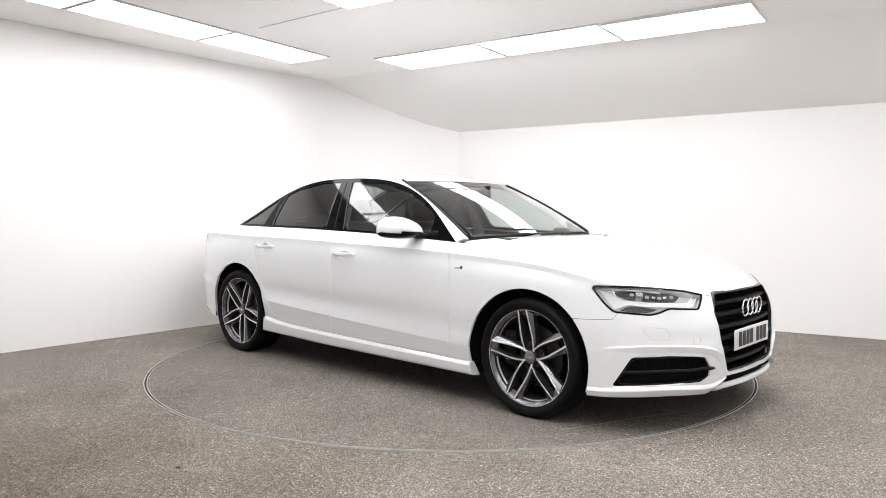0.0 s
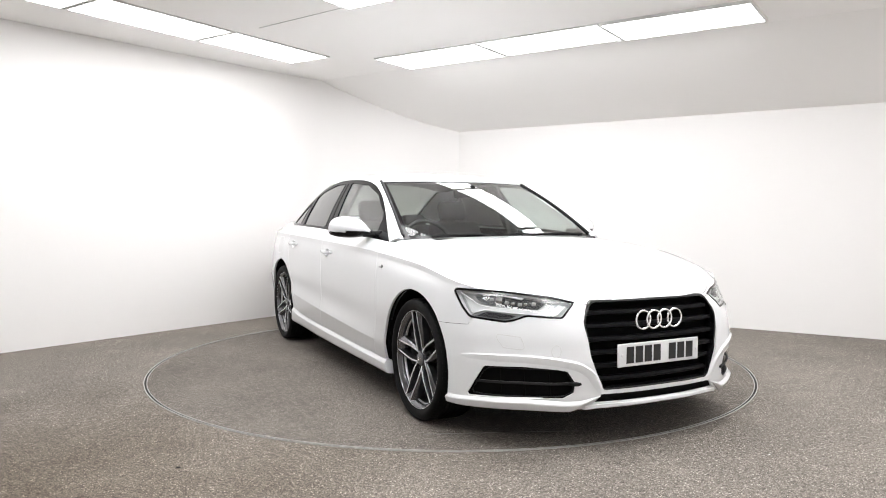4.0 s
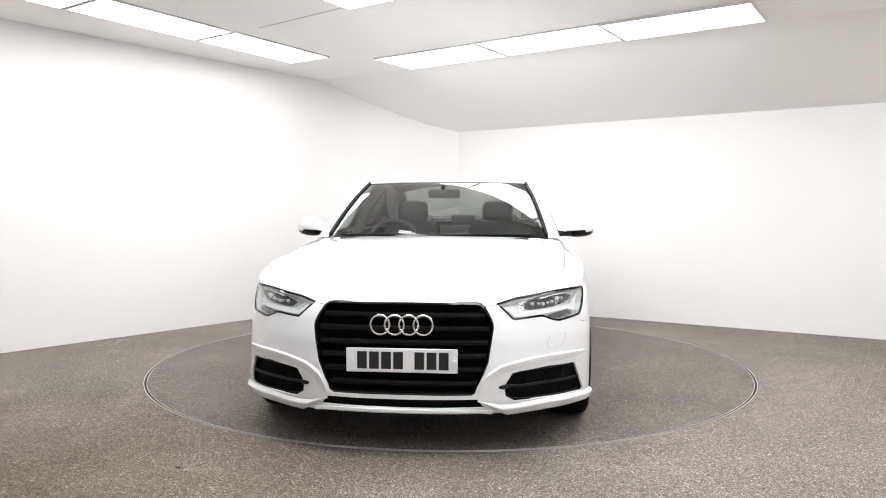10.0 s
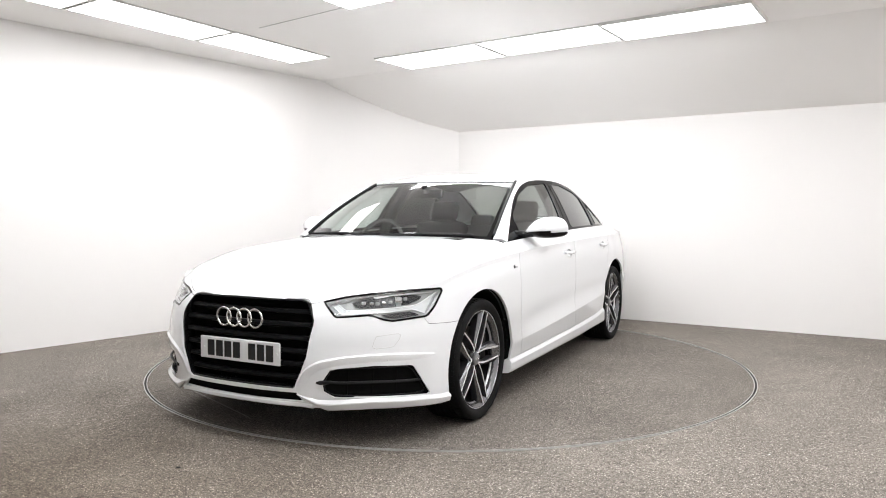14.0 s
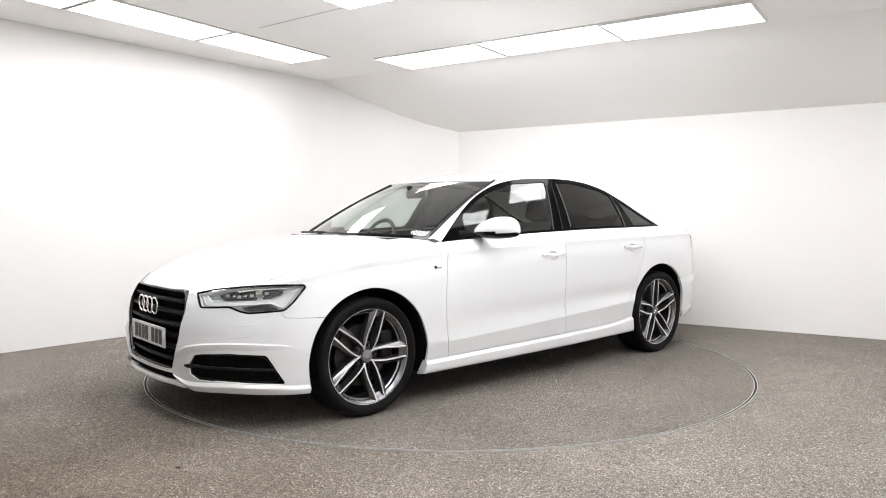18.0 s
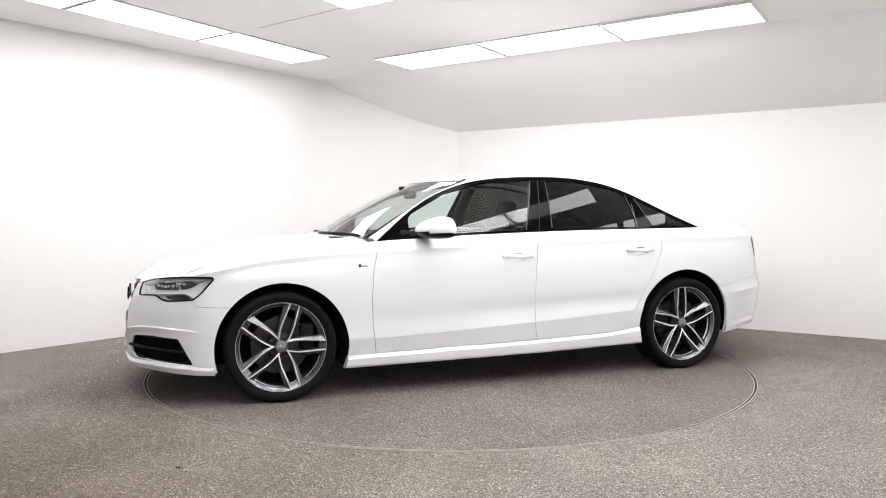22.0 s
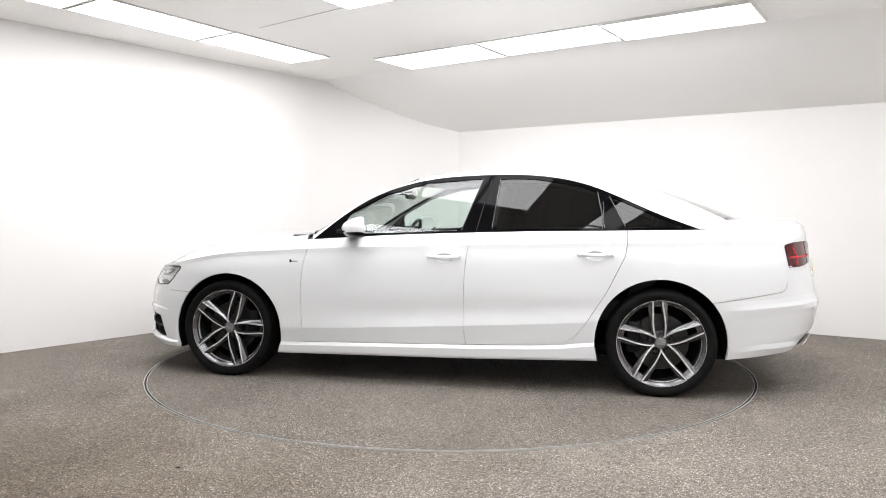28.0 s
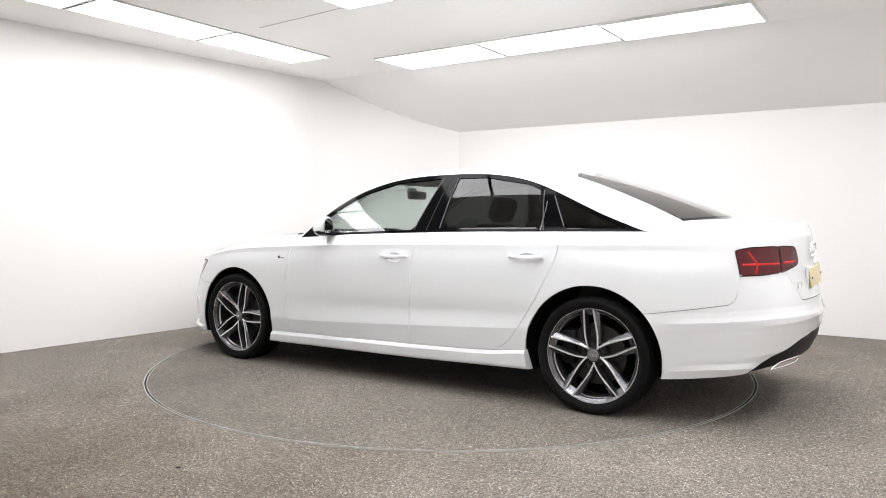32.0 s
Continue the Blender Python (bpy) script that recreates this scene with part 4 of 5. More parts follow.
# ---- wheels ----
def build_wheel(x, y, z, turn, right):
    """One wheel: tyre, alloy rim, five pairs of spokes, cap, bolts, brake disc. It is built facing +y and turned for the right side."""
    place = Matrix.Translation((x, y, z)) @ (Matrix.Rotation(math.pi, 4, "Z") if right else Matrix())
    bm = bmesh.new()
    prof = [(0.262, 0.100), (0.268, 0.108), (0.276, 0.1125), (0.292, 0.121), (0.306, 0.1235), (0.318, 0.119), (0.326, 0.110), (0.3305, 0.096), (0.3325, 0.080)]
    tread = []
    for k in range(-3, 4):
        c = k * 0.024
        tread += [(0.3325, c + 0.0095), (0.3325, c - 0.0095), (0.3265, c - 0.0100), (0.3265, c - 0.0139)] if k > -3 else [(0.3325, c + 0.0095), (0.3325, c - 0.008)]
    tread = sorted(set(tread), key=lambda q: -q[1])
    prof = prof + tread + [(r, -w) for r, w in prof[::-1]]
    lathe(bm, prof, 96)
    wheel = part("wheel", bm, RUBBER, CAR, "low-profile black tyre on an alloy rim")
    wheel.matrix_basis = place
    bm = bmesh.new()          # shoulder blocks of the tread
    for k in range(72):
        turned = Matrix.Rotation(2 * math.pi * (k + 0.5) / 72, 4, "Y")
        for sign in (1, -1):
            lo, hi = [], []
            for r0, y0 in ((0.3325, 0.072), (0.3312, 0.094), (0.3268, 0.108)):
                for half in (-0.0098, 0.0098):
                    lo.append(bm.verts.new(turned @ Vector((half, y0 * sign, r0 - 0.004))))
                    hi.append(bm.verts.new(turned @ Vector((half, y0 * sign, r0 + 0.0016))))
            for i in (0, 2):
                bm.faces.new((hi[i], hi[i + 1], hi[i + 3], hi[i + 2]))
                bm.faces.new((hi[i], hi[i + 2], lo[i + 2], lo[i]))
                bm.faces.new((hi[i + 1], lo[i + 1], lo[i + 3], hi[i + 3]))
            bm.faces.new((hi[0], lo[0], lo[1], hi[1]))
            bm.faces.new((hi[4], hi[5], lo[5], lo[4]))
    tagged(part("tread", bm, RUBBER, wheel, smooth=0), kind="stuff")
    bm = bmesh.new()
    lathe(bm, [(0.266, 0.1075), (0.2735, 0.1085), (0.2755, 0.105), (0.2745, 0.100)], 96)
    part("rim_lip", bm, LIP_ALLOY, wheel, "bright milled rim lip")
    bm = bmesh.new()
    lathe(bm, [(0.266, 0.1075), (0.2645, 0.104), (0.2600, 0.101), (0.2480, 0.088), (0.2465, 0.082)], 96)
    part("rim_slope", bm, SATIN_ALLOY, wheel, "grey lacquered slope inside the rim lip", smooth=25)
    bm = bmesh.new()
    lathe(bm, [(0.2465, 0.082), (0.2445, 0.070), (0.2465, 0.064), (0.2455, 0.050), (0.238, 0.0), (0.246, -0.09), (0.258, -0.11)], 96)
    part("rim", bm, GUNMETAL, wheel, "dark grey rim barrel", smooth=25)
    bm = bmesh.new()
    lathe(bm, [(0.2445, 0.073), (0.2412, 0.070), (0.2405, 0.066), (0.2420, 0.060)], 96)
    part("rim_step", bm, MILLED, wheel, "bright inner step of the rim")
    # arm centre line: radius, distance from the pair's axis, height, width of the slanted flank
    arms = spline([(0.030, 0.0245, 0.074, 0.004), (0.050, 0.0300, 0.080, 0.006), (0.090, 0.0365, 0.087, 0.008), (0.125, 0.0385, 0.0905, 0.010), (0.150, 0.0375, 0.094, 0.0135), (0.190, 0.0345, 0.098, 0.018), (0.225, 0.0320, 0.1005, 0.0225), (0.250, 0.0305, 0.1025, 0.027), (0.2665, 0.0298, 0.1035, 0.031)], 3)
    for pair in range(5):
        axis = radians(72 * pair + 90)
        along, across = Vector((math.cos(axis), 0, math.sin(axis))), Vector((-math.sin(axis), 0, math.cos(axis)))
        for side in (1, -1):
            bm = bmesh.new()
            rings = []
            for r, off, h, bw in arms:
                ahead = math.sqrt(r * r - off * off)
                pts = [(-0.0115, h - 0.050), (-0.0085, h - 0.0060), (-0.0068, h - 0.0012), (0.0012, h), (0.0030, h - 0.0015), (0.0040 + bw * 0.5, h - 0.0035 - bw * 0.16), (0.0040 + bw, h - 0.0070 - bw * 0.42), (0.0075 + bw * 0.8, h - 0.052)]
                rings.append([bm.verts.new(along * ahead + across * side * (off + u) + Vector((0, hh, 0))) for u, hh in pts])
            last = len(rings[0]) - 1
            for i in range(len(rings) - 1):
                for k in range(last):
                    f = bm.faces.new((rings[i][k], rings[i][k + 1], rings[i + 1][k + 1], rings[i + 1][k]))
                    f.material_index = 0 if k in (2, 3) else 2 if k in (1, 4, 5) else 1
            bm.faces.new(rings[-1]).material_index = 1
            bm.faces.new(rings[0][::-1]).material_index = 1
            ob = part("spoke", bm, [MILLED, GUNMETAL, SATIN_ALLOY], wheel, smooth=25)
            ob.matrix_basis = Matrix.Rotation(radians(-turn), 4, "Y")
        # web that joins the two arms at the rim, with its pocket behind
        bm = bmesh.new()
        rows = [[bm.verts.new(along * a + across * c + Vector((0, h, 0))) for c in (-0.034, -0.012, 0.012, 0.034)] for a, h in ((0.222, 0.050), (0.2275, 0.078), (0.236, 0.083), (0.250, 0.092), (0.2600, 0.1005))]
        for i in range(4):
            for k in range(3):
                bm.faces.new((rows[i][k], rows[i][k + 1], rows[i + 1][k + 1], rows[i + 1][k]))
        ob = part("spoke_web", bm, SATIN_ALLOY, wheel, smooth=25)
        ob.matrix_basis = Matrix.Rotation(radians(-turn), 4, "Y")
    bm = bmesh.new()
    lathe(bm, [(0.0, 0.090), (0.030, 0.0885), (0.0335, 0.086), (0.0345, 0.070)], 40)
    cap = part("centre_cap", bm, CAP_GREY, wheel, "grey round hub cap")
    bm = bmesh.new()
    for k in range(4):
        ring_bar(bm, Vector((-0.0165 + 0.011 * k, 0.0900, 0.0)), 0.0068, 0.0011, "Y", 16)
    part("badge", bm, CHROME, cap, "four small linked metal rings")
    bm = bmesh.new()
    lathe(bm, [(0.034, 0.080), (0.040, 0.077), (0.046, 0.062), (0.075, 0.052), (0.085, 0.030), (0.085, 0.020)], 60)
    part("hub", bm, GUNMETAL, wheel)
    for k in range(5):
        a = radians(72 * k + 90 + turn)
        bm = bmesh.new()
        bmesh.ops.create_cone(bm, cap_ends=True, segments=6, radius1=0.010, radius2=0.009, depth=0.02, matrix=Matrix.Translation((math.cos(a) * 0.062, 0.064, math.sin(a) * 0.062)) @ Matrix.Rotation(radians(-90), 4, "X"))
        part("wheel_bolt", bm, STEEL, wheel, smooth=30)
    bm = bmesh.new()
    lathe(bm, [(0.085, 0.022), (0.172, 0.022), (0.175, 0.018), (0.175, -0.010), (0.172, -0.014), (0.085, -0.014)], 64)
    part("brake_disc", bm, STEEL, wheel, "worn steel brake disc")
    bm = bmesh.new()
    lathe(bm, [(0.0, 0.010), (0.085, 0.010), (0.10, -0.03), (0.245, -0.035)], 48)
    part("back_plate", bm, LINER, wheel)
    bm = bmesh.new()
    rbox(bm, (0, 0, 0), (0.09, 0.085, 0.20), 0.02, Matrix.Translation(((-1 if right else 1) * (-0.16 if x > 0 else 0.16), 0.012, 0.03)))
    part("caliper", bm, SATIN_BLACK, wheel)
    return wheel


def ring_bar(bm, c, radius, r, axis="X", n=40):
    """A closed round ring facing along an axis."""
    pts = []
    for i in range(n):
        a = 2 * math.pi * i / n
        u, v = radius * math.cos(a), radius * math.sin(a)
        pts.append(c + (Vector((0, u, v)) if axis == "X" else Vector((u, 0, v))))
    verts = []
    for i, p in enumerate(pts):
        out = (p - c).normalized()
        along = Vector((1, 0, 0)) if axis == "X" else Vector((0, 1, 0))
        verts.append([bm.verts.new(p + out * r * math.cos(2 * math.pi * k / 8) + along * r * 0.8 * math.sin(2 * math.pi * k / 8)) for k in range(8)])
    for i in range(n):
        j = (i + 1) % n
        for k in range(8):
            bm.faces.new((verts[i][k], verts[j][k], verts[j][(k + 1) % 8], verts[i][(k + 1) % 8]))


# ---- front and rear details ----
def poly_plate(bm, poly, x0, x1, lean=0.0, z_mid=0.5, bow=0.0):
    """A plate over an outline of (y, z), mirrored to both sides, between x0 and x1."""
    half = [(y, z) for y, z in poly if y >= 0]
    full = half + [(-y, z) for y, z in half[::-1]]
    at = lambda x, y, z: (x - bow * y * y - lean * (z - z_mid), y, z)
    a = [bm.verts.new(at(x0, y, z)) for y, z in full]
    b = [bm.verts.new(at(x1, y, z)) for y, z in full]
    n = len(full)
    bm.faces.new(a[::-1])
    bm.faces.new(b)
    for i in range(n):
        bm.faces.new((a[i], a[(i + 1) % n], b[(i + 1) % n], b[i]))


def grille_x(y, z, out=0.0):
    """The face of the grille: slightly bowed, leaning back at the top."""
    return 2.341 + out - 0.22 * y * y - 0.5 * max(0.0, z - 0.52) ** 2 * 2.2 - 0.10 * max(0.0, z - 0.52)


def build_grille(parent):
    outer = [(y, z) for y, z in GRILLE if y >= 0]
    # closed frame
    loop = outer + [(-y, z) for y, z in outer[::-1]]
    dense = []
    for k in range(len(loop)):
        (y0, z0), (y1, z1) = loop[k], loop[(k + 1) % len(loop)]
        m = max(1, int(math.hypot(y1 - y0, z1 - z0) / 0.03))
        dense += [(y0 + (y1 - y0) * i / m, z0 + (z1 - z0) * i / m) for i in range(m)]
    bm = bmesh.new()
    rows = []
    n = len(dense)
    ring_in = []
    for i in range(n):
        (ya, za), (yb, zb) = dense[i - 2], dense[(i + 2) % n]
        ty, tz = yb - ya, zb - za
        ln = math.hypot(ty, tz)
        ny, nz = -tz / ln, ty / ln
        if ny * dense[i][0] + nz * (dense[i][1] - 0.5) > 0:
            ny, nz = -ny, -nz
        ring_in.append((ny, nz))
    for inset, out in ((-0.003, -0.03), (-0.003, 0.004), (0.001, 0.009), (0.008, 0.008), (0.011, 0.001), (0.015, -0.055)):
        row = []
        for (y, z), (ny, nz) in zip(dense, ring_in):
            yy, zz = y + ny * inset, z + nz * inset
            row.append(bm.verts.new((grille_x(yy, zz, out), yy, zz)))
        rows.append(row)
    for k in range(5):
        for i in range(n):
            j = (i + 1) % n
            bm.faces.new((rows[k][i], rows[k][j], rows[k + 1][j], rows[k + 1][i]))
    frame_ob = part("grille", bm, FRAME_GLOSS, CAR, "large black single-frame front grille")
    bm = bmesh.new()
    ring_v = [bm.verts.new((grille_x(y * 0.97, 0.5 + (z - 0.5) * 0.97, -0.055), y * 0.97, 0.5 + (z - 0.5) * 0.97)) for y, z in dense]
    bm.faces.new(ring_v)
    part("backing", bm, LINER, frame_ob, smooth=0)
    for z in (0.333, 0.396, 0.459, 0.522, 0.585, 0.646):
        w = np.interp(z, [0.30, 0.44, 0.60, 0.65, 0.70], [0.335, 0.385, 0.404, 0.378, 0.335])
        bm = bmesh.new()
        ys = np.linspace(-w, w, 25)
        prof = [(0.000, 0.011), (0.004, 0.004), (0.003, -0.006), (-0.012, -0.013), (-0.034, -0.013), (-0.034, 0.011)]
        cols = [[bm.verts.new((grille_x(y, z, dx - 0.012), y, z + dz)) for dx, dz in prof] for y in ys]
        for i in range(len(ys) - 1):
            for k in range(6):
                bm.faces.new((cols[i][k], cols[i + 1][k], cols[i + 1][(k + 1) % 6], cols[i][(k + 1) % 6]))
        bm.faces.new(cols[0][::-1])
        bm.faces.new(cols[-1])
        part("grille_slat", bm, SLAT_BLACK, frame_ob)
    # linked rings
    for k in range(4):
        bm = bmesh.new()
        y = -0.1005 + 0.067 * k
        ring_bar(bm, Vector((grille_x(y, 0.607, 0.016), y, 0.607)), 0.0445, 0.0054, "X", 48)
        part("ring_badge", bm, CHROME, frame_ob, "chrome ring of the nose badge")
    number_plate(Matrix.Translation((2.340, 0, 0.4435)), PLATE_WHITE, "white front number plate with dark bars", (0.520, 0.113))


def number_plate(m, material, label, size, bars=True):
    bm = bmesh.new()
    rbox(bm, (0, 0, 0), (0.008, *size), 0.004, None, 1)
    ob = part("number_plate", bm, material, CAR, label)
    ob.matrix_basis = m
    start = -size[0] / 2 + 0.053
    k = size[0] / 0.52
    for i in range(7 if bars else 0):
        y = (start + 0.0565 * i + (0.042 if i > 3 else 0.0)) * k
        bm = bmesh.new()
        box(bm, 0.0035, 0.0056, y, y + 0.045, -0.040, 0.040)
        part("bar", bm, INK, ob, smooth=0)
    for y in (-0.222, 0.222):
        bm = bmesh.new()
        bmesh.ops.create_cone(bm, cap_ends=True, segments=12, radius1=0.007, radius2=0.006, depth=0.006, matrix=Matrix.Translation((0.006, y * k + (0.021 if y > 0 else -0.010), 0.0)) @ Matrix.Rotation(radians(90), 4, "Y"))
        part("screw_cap", bm, material if bars else INK, ob, smooth=30)
    return ob


def build_headlamps(parts):
    both = parts["lamp"].plus(parts["lamp_in"])
    for s in (1, -1):
        lens = part("headlamp", both.to_bm(flange=0, side=s, offset=0.001), LENS, CAR, "clear angular headlamp with light-guide strips")

        def sub(name, bm, m, label=""):
            if s < 0:
                mirrored(bm)
            return part(name, bm, m, lens, label)
        part("lamp_housing", both.to_bm(flange=0.0, side=s, offset=0.038), LAMP_GREY, lens)
        rim = bmesh.new()
        outline = LAMP_INNER[:4] + LAMP_OUTER + [LAMP_INNER[6], LAMP_INNER[0]]
        strip(rim, outline, nose_plane, 0.0125, 0.003)
        sub("lamp_bezel", rim, GLOSS_BLACK)
        wall = bmesh.new()
        walls(wall, outline, nose_plane, 0.004, 0.039)
        sub("lamp_wall", wall, LAMP_PALE)
        upper = [(-0.706, 0.7327), (-0.733, 0.7206), (-0.823, 0.6773), (-0.901, 0.6703), (-1.050, 0.6646), (-1.177, 0.6633), (-1.211, 0.6952)]
        lower = [(-0.778, 0.6339), (-0.813, 0.6459), (-0.848, 0.6588), (-0.958, 0.6503), (-1.048, 0.6477), (-1.197, 0.6429), (-1.234, 0.6884)]
        fields = [("lamp_tray", LAMP_PALE, upper, lower, 0.026),
                  ("lamp_recess", LAMP_DARK, [(-1.142, 0.7010), (-1.092, 0.7182), (-0.999, 0.7285), (-0.933, 0.7334)], [(-1.110, 0.6770), (-1.052, 0.6757), (-0.961, 0.6784), (-0.926, 0.6814)], 0.024),
                  ("lamp_recess", LAMP_DARK, [(-0.900, 0.7349), (-0.850, 0.7338), (-0.789, 0.7199)], [(-0.894, 0.6843), (-0.859, 0.6872), (-0.805, 0.7043)], 0.024),
                  ("lamp_recess", LAMP_DARK, [(-1.004, 0.6371), (-0.928, 0.6462), (-0.859, 0.6489), (-0.830, 0.6402)], [(-0.973, 0.6233), (-0.935, 0.6179), (-0.860, 0.6219), (-0.806, 0.6272)], 0.022),
                  ("lamp_brow", LAMP_PALE, [(-1.035, 0.7238), (-0.939, 0.7319), (-0.820, 0.7369), (-0.717, 0.7389)], [(-1.027, 0.7154), (-0.938, 0.7263), (-0.819, 0.7312), (-0.733, 0.7307)], 0.016)]
        for name, m, top, low, dp in fields:
            bm = bmesh.new()
            blade(bm, top + low[::-1], nose_plane, dp)
            sub(name, bm, m)
        for line in (upper, lower):
            bm = bmesh.new()
            strip(bm, line, nose_plane, 0.0058, 0.014)
            sub("light_guide", bm, LIGHT_GUIDE, "white daytime light strip")
        blocks = [(-1.088, 0.6972), (-1.049, 0.6954), (-1.021, 0.6931), (-0.988, 0.6963), (-0.955, 0.6994), (-0.915, 0.7081), (-0.877, 0.7110)]
        for i, (a, z) in enumerate(blocks):
            bm = bmesh.new()
            big = i == 5
            rbox(bm, (0, 0, 0), (0.012, 0.036 if big else 0.020, 0.030 if big else 0.015), 0.004, Matrix.Translation(on_body(a, z, nose_plane, 0.019)) @ Matrix.Rotation(radians(36 + 3 * i), 4, "Z"))
            sub("lamp_lens_block", bm, LAMP_CHROME if i in (1, 3, 5) else LAMP_GREY)
    return


def walls(bm, outline, plane, d0, d1, steps=5):
    pts0, pts1 = [], []
    for (a0, z0), (a1, z1) in zip(outline[:-1], outline[1:]):
        for t in np.arange(steps) / steps:
            a, z = a0 + (a1 - a0) * t, z0 + (z1 - z0) * t
            pts0.append(bm.verts.new(on_body(a, z, plane, d0)))
            pts1.append(bm.verts.new(on_body(a, z, plane, d1)))
    n = len(pts0)
    for i in range(n):
        j = (i + 1) % n
        bm.faces.new((pts0[i], pts0[j], pts1[j], pts1[i]))


def blade(bm, outline, plane, deep):
    top = [bm.verts.new(on_body(a, z, plane, deep)) for a, z in outline]
    back = [bm.verts.new(on_body(a, z, plane, deep + 0.012)) for a, z in outline]
    n = len(top)
    half = n // 2
    for i in range(half - 1):
        j = n - 1 - i
        bm.faces.new((top[i], top[i + 1], top[j - 1], top[j]))
        bm.faces.new((back[i], back[j], back[j - 1], back[i + 1]))
    for i in range(n):
        j = (i + 1) % n
        bm.faces.new((top[i], back[i], back[j], top[j]))


def build_vents(parts):
    for s in (1, -1):
        part("side_air_intake", parts["vent"].to_bm(flange=0, side=s, offset=0.05), LINER, parts["bumper"], "black side air intake")
        for name, line, w in (("vent_bar", [(-1.300, 0.324), (-1.20, 0.318), (-1.06, 0.319), (-0.80, 0.312)], 0.014), ("vent_edge", [(-1.286, 0.322), (-1.248, 0.386), (-0.868, 0.387), (-0.780, 0.246), (-1.233, 0.258), (-1.278, 0.281), (-1.286, 0.322)], 0.006)):
            bm = bmesh.new()
            strip(bm, line, nose_plane, w, 0.010)
            if s < 0:
                mirrored(bm)
            part(name, bm, SATIN_BLACK, parts["bumper"])
        bm = bmesh.new()          # the bar's blunt inner end, standing out over the bumper
        rows = []
        for a, w, dp in ((-1.250, 0.007, 0.012), (-1.280, 0.011, -0.004), (-1.303, 0.010, -0.008), (-1.317, 0.005, -0.006)):
            rows.append([bm.verts.new(on_body(a, 0.322 + dz * w, nose_plane, dp + dq)) for dz, dq in ((1.0, 0.006), (0.5, 0.0), (-0.5, 0.0), (-1.0, 0.006), (0.0, 0.02))])
        for i in range(3):
            for k in range(5):
                bm.faces.new((rows[i][k], rows[i][(k + 1) % 5], rows[i + 1][(k + 1) % 5], rows[i + 1][k]))
        bm.faces.new(rows[-1])
        if s < 0:
            mirrored(bm)
        part("vent_fin", bm, SATIN_BLACK, parts["bumper"])
        for a in (-1.18, -1.06, -0.94):
            bm = bmesh.new()
            strip(bm, [(a, 0.252), (a + 0.01, 0.388)], nose_plane, 0.009, 0.030)
            if s < 0:
                mirrored(bm)
            part("vent_rib", bm, LINER, parts["bumper"])
    bm = bmesh.new()
    poly_plate(bm, INTAKE, 2.340, 2.349, 0, 0.22, 0.25)
    part("lower_intake", bm, LINER, parts["bumper"], "black slot under the grille", smooth=0)
    # moulded blade over the side intake, and the lip below
    for s in (1, -1):
        bm = bmesh.new()
        ridge(bm, [(-0.735, 0.430), (-0.80, 0.437), (-0.92, 0.443), (-1.06, 0.445), (-1.20, 0.436), (-1.31, 0.416), (-1.368, 0.375), (-1.392, 0.315), (-1.402, 0.270)], nose_plane, 0.016, 0.0100, 0.044, turn=-1)
        if s < 0:
            mirrored(bm)
        part("bumper_blade", bm, PAINT, parts["bumper"], smooth=20)
        # splitter: a crease below the side intake, folding under, its inner end cut off at a slant
        bm = bmesh.new()
        rows = []
        for a in np.r_[np.linspace(-0.655, -1.24, 32), np.linspace(-1.26, -1.402, 10)]:
            z = float(np.interp(-a, [0.70, 0.80, 1.05, 1.25, 1.31, 1.402], [0.222, 0.231, 0.240, 0.233, 0.236, 0.262]))
            low = float(np.interp(-a, [0.70, 1.05, 1.263, 1.402], [0.184, 0.192, 0.190, 0.258]))
            f = float(np.interp(-a, [0.70, 1.30, 1.402], [1.0, 1.0, 0.1]))
            rows.append([bm.verts.new(on_body(a, q, nose_plane, dp)) for q, dp in ((z + 0.006 * f, 0.003), (z - 0.004 * f, -0.019 * f), (z - 0.009 * f, -0.0215 * f), (low + 0.005 * f, -0.016 * f), (low, -0.012 * f), (low - 0.004 * f, 0.03 * f))])
        for i in range(len(rows) - 1):
            for k in range(5):
                bm.faces.new((rows[i][k], rows[i][k + 1], rows[i + 1][k + 1], rows[i + 1][k]))
        bm.faces.new(rows[0])
        if s < 0:
            mirrored(bm)
        part("front_splitter", bm, PAINT, parts["bumper"], smooth=20)
    bm = bmesh.new()
    rows = []
    for y in np.linspace(-0.42, 0.42, 41):
        p = on_body(abs(y), 0.215, front_plane, 0.0)
        drop = 0.018 * min(1.0, max(0.0, (abs(y) - 0.34) / 0.135)) ** 1.3
        rows.append([bm.verts.new((p.x + dx - 0.5 * drop, y, z - drop)) for dx, z in ((-0.010, 0.2235), (0.004, 0.2225), (0.009, 0.218), (0.009, 0.205), (0.002, 0.201), (-0.06, 0.203))])
    for i in range(40):
        for k in range(5):
            bm.faces.new((rows[i][k], rows[i][k + 1], rows[i + 1][k + 1], rows[i + 1][k]))
    part("front_lip", bm, PAINT, parts["bumper"], smooth=30)
    edge = [Vector(p) for p in LOW[:, -1] if 0.90 < p[0] < 1.80][::-1] + [on_body(a, z, nose_plane, -0.0012) for a, z in ((-0.769, 0.814), (-0.81, 0.796), (-0.86, 0.773), (-0.905, 0.752), (-0.946, 0.732))]
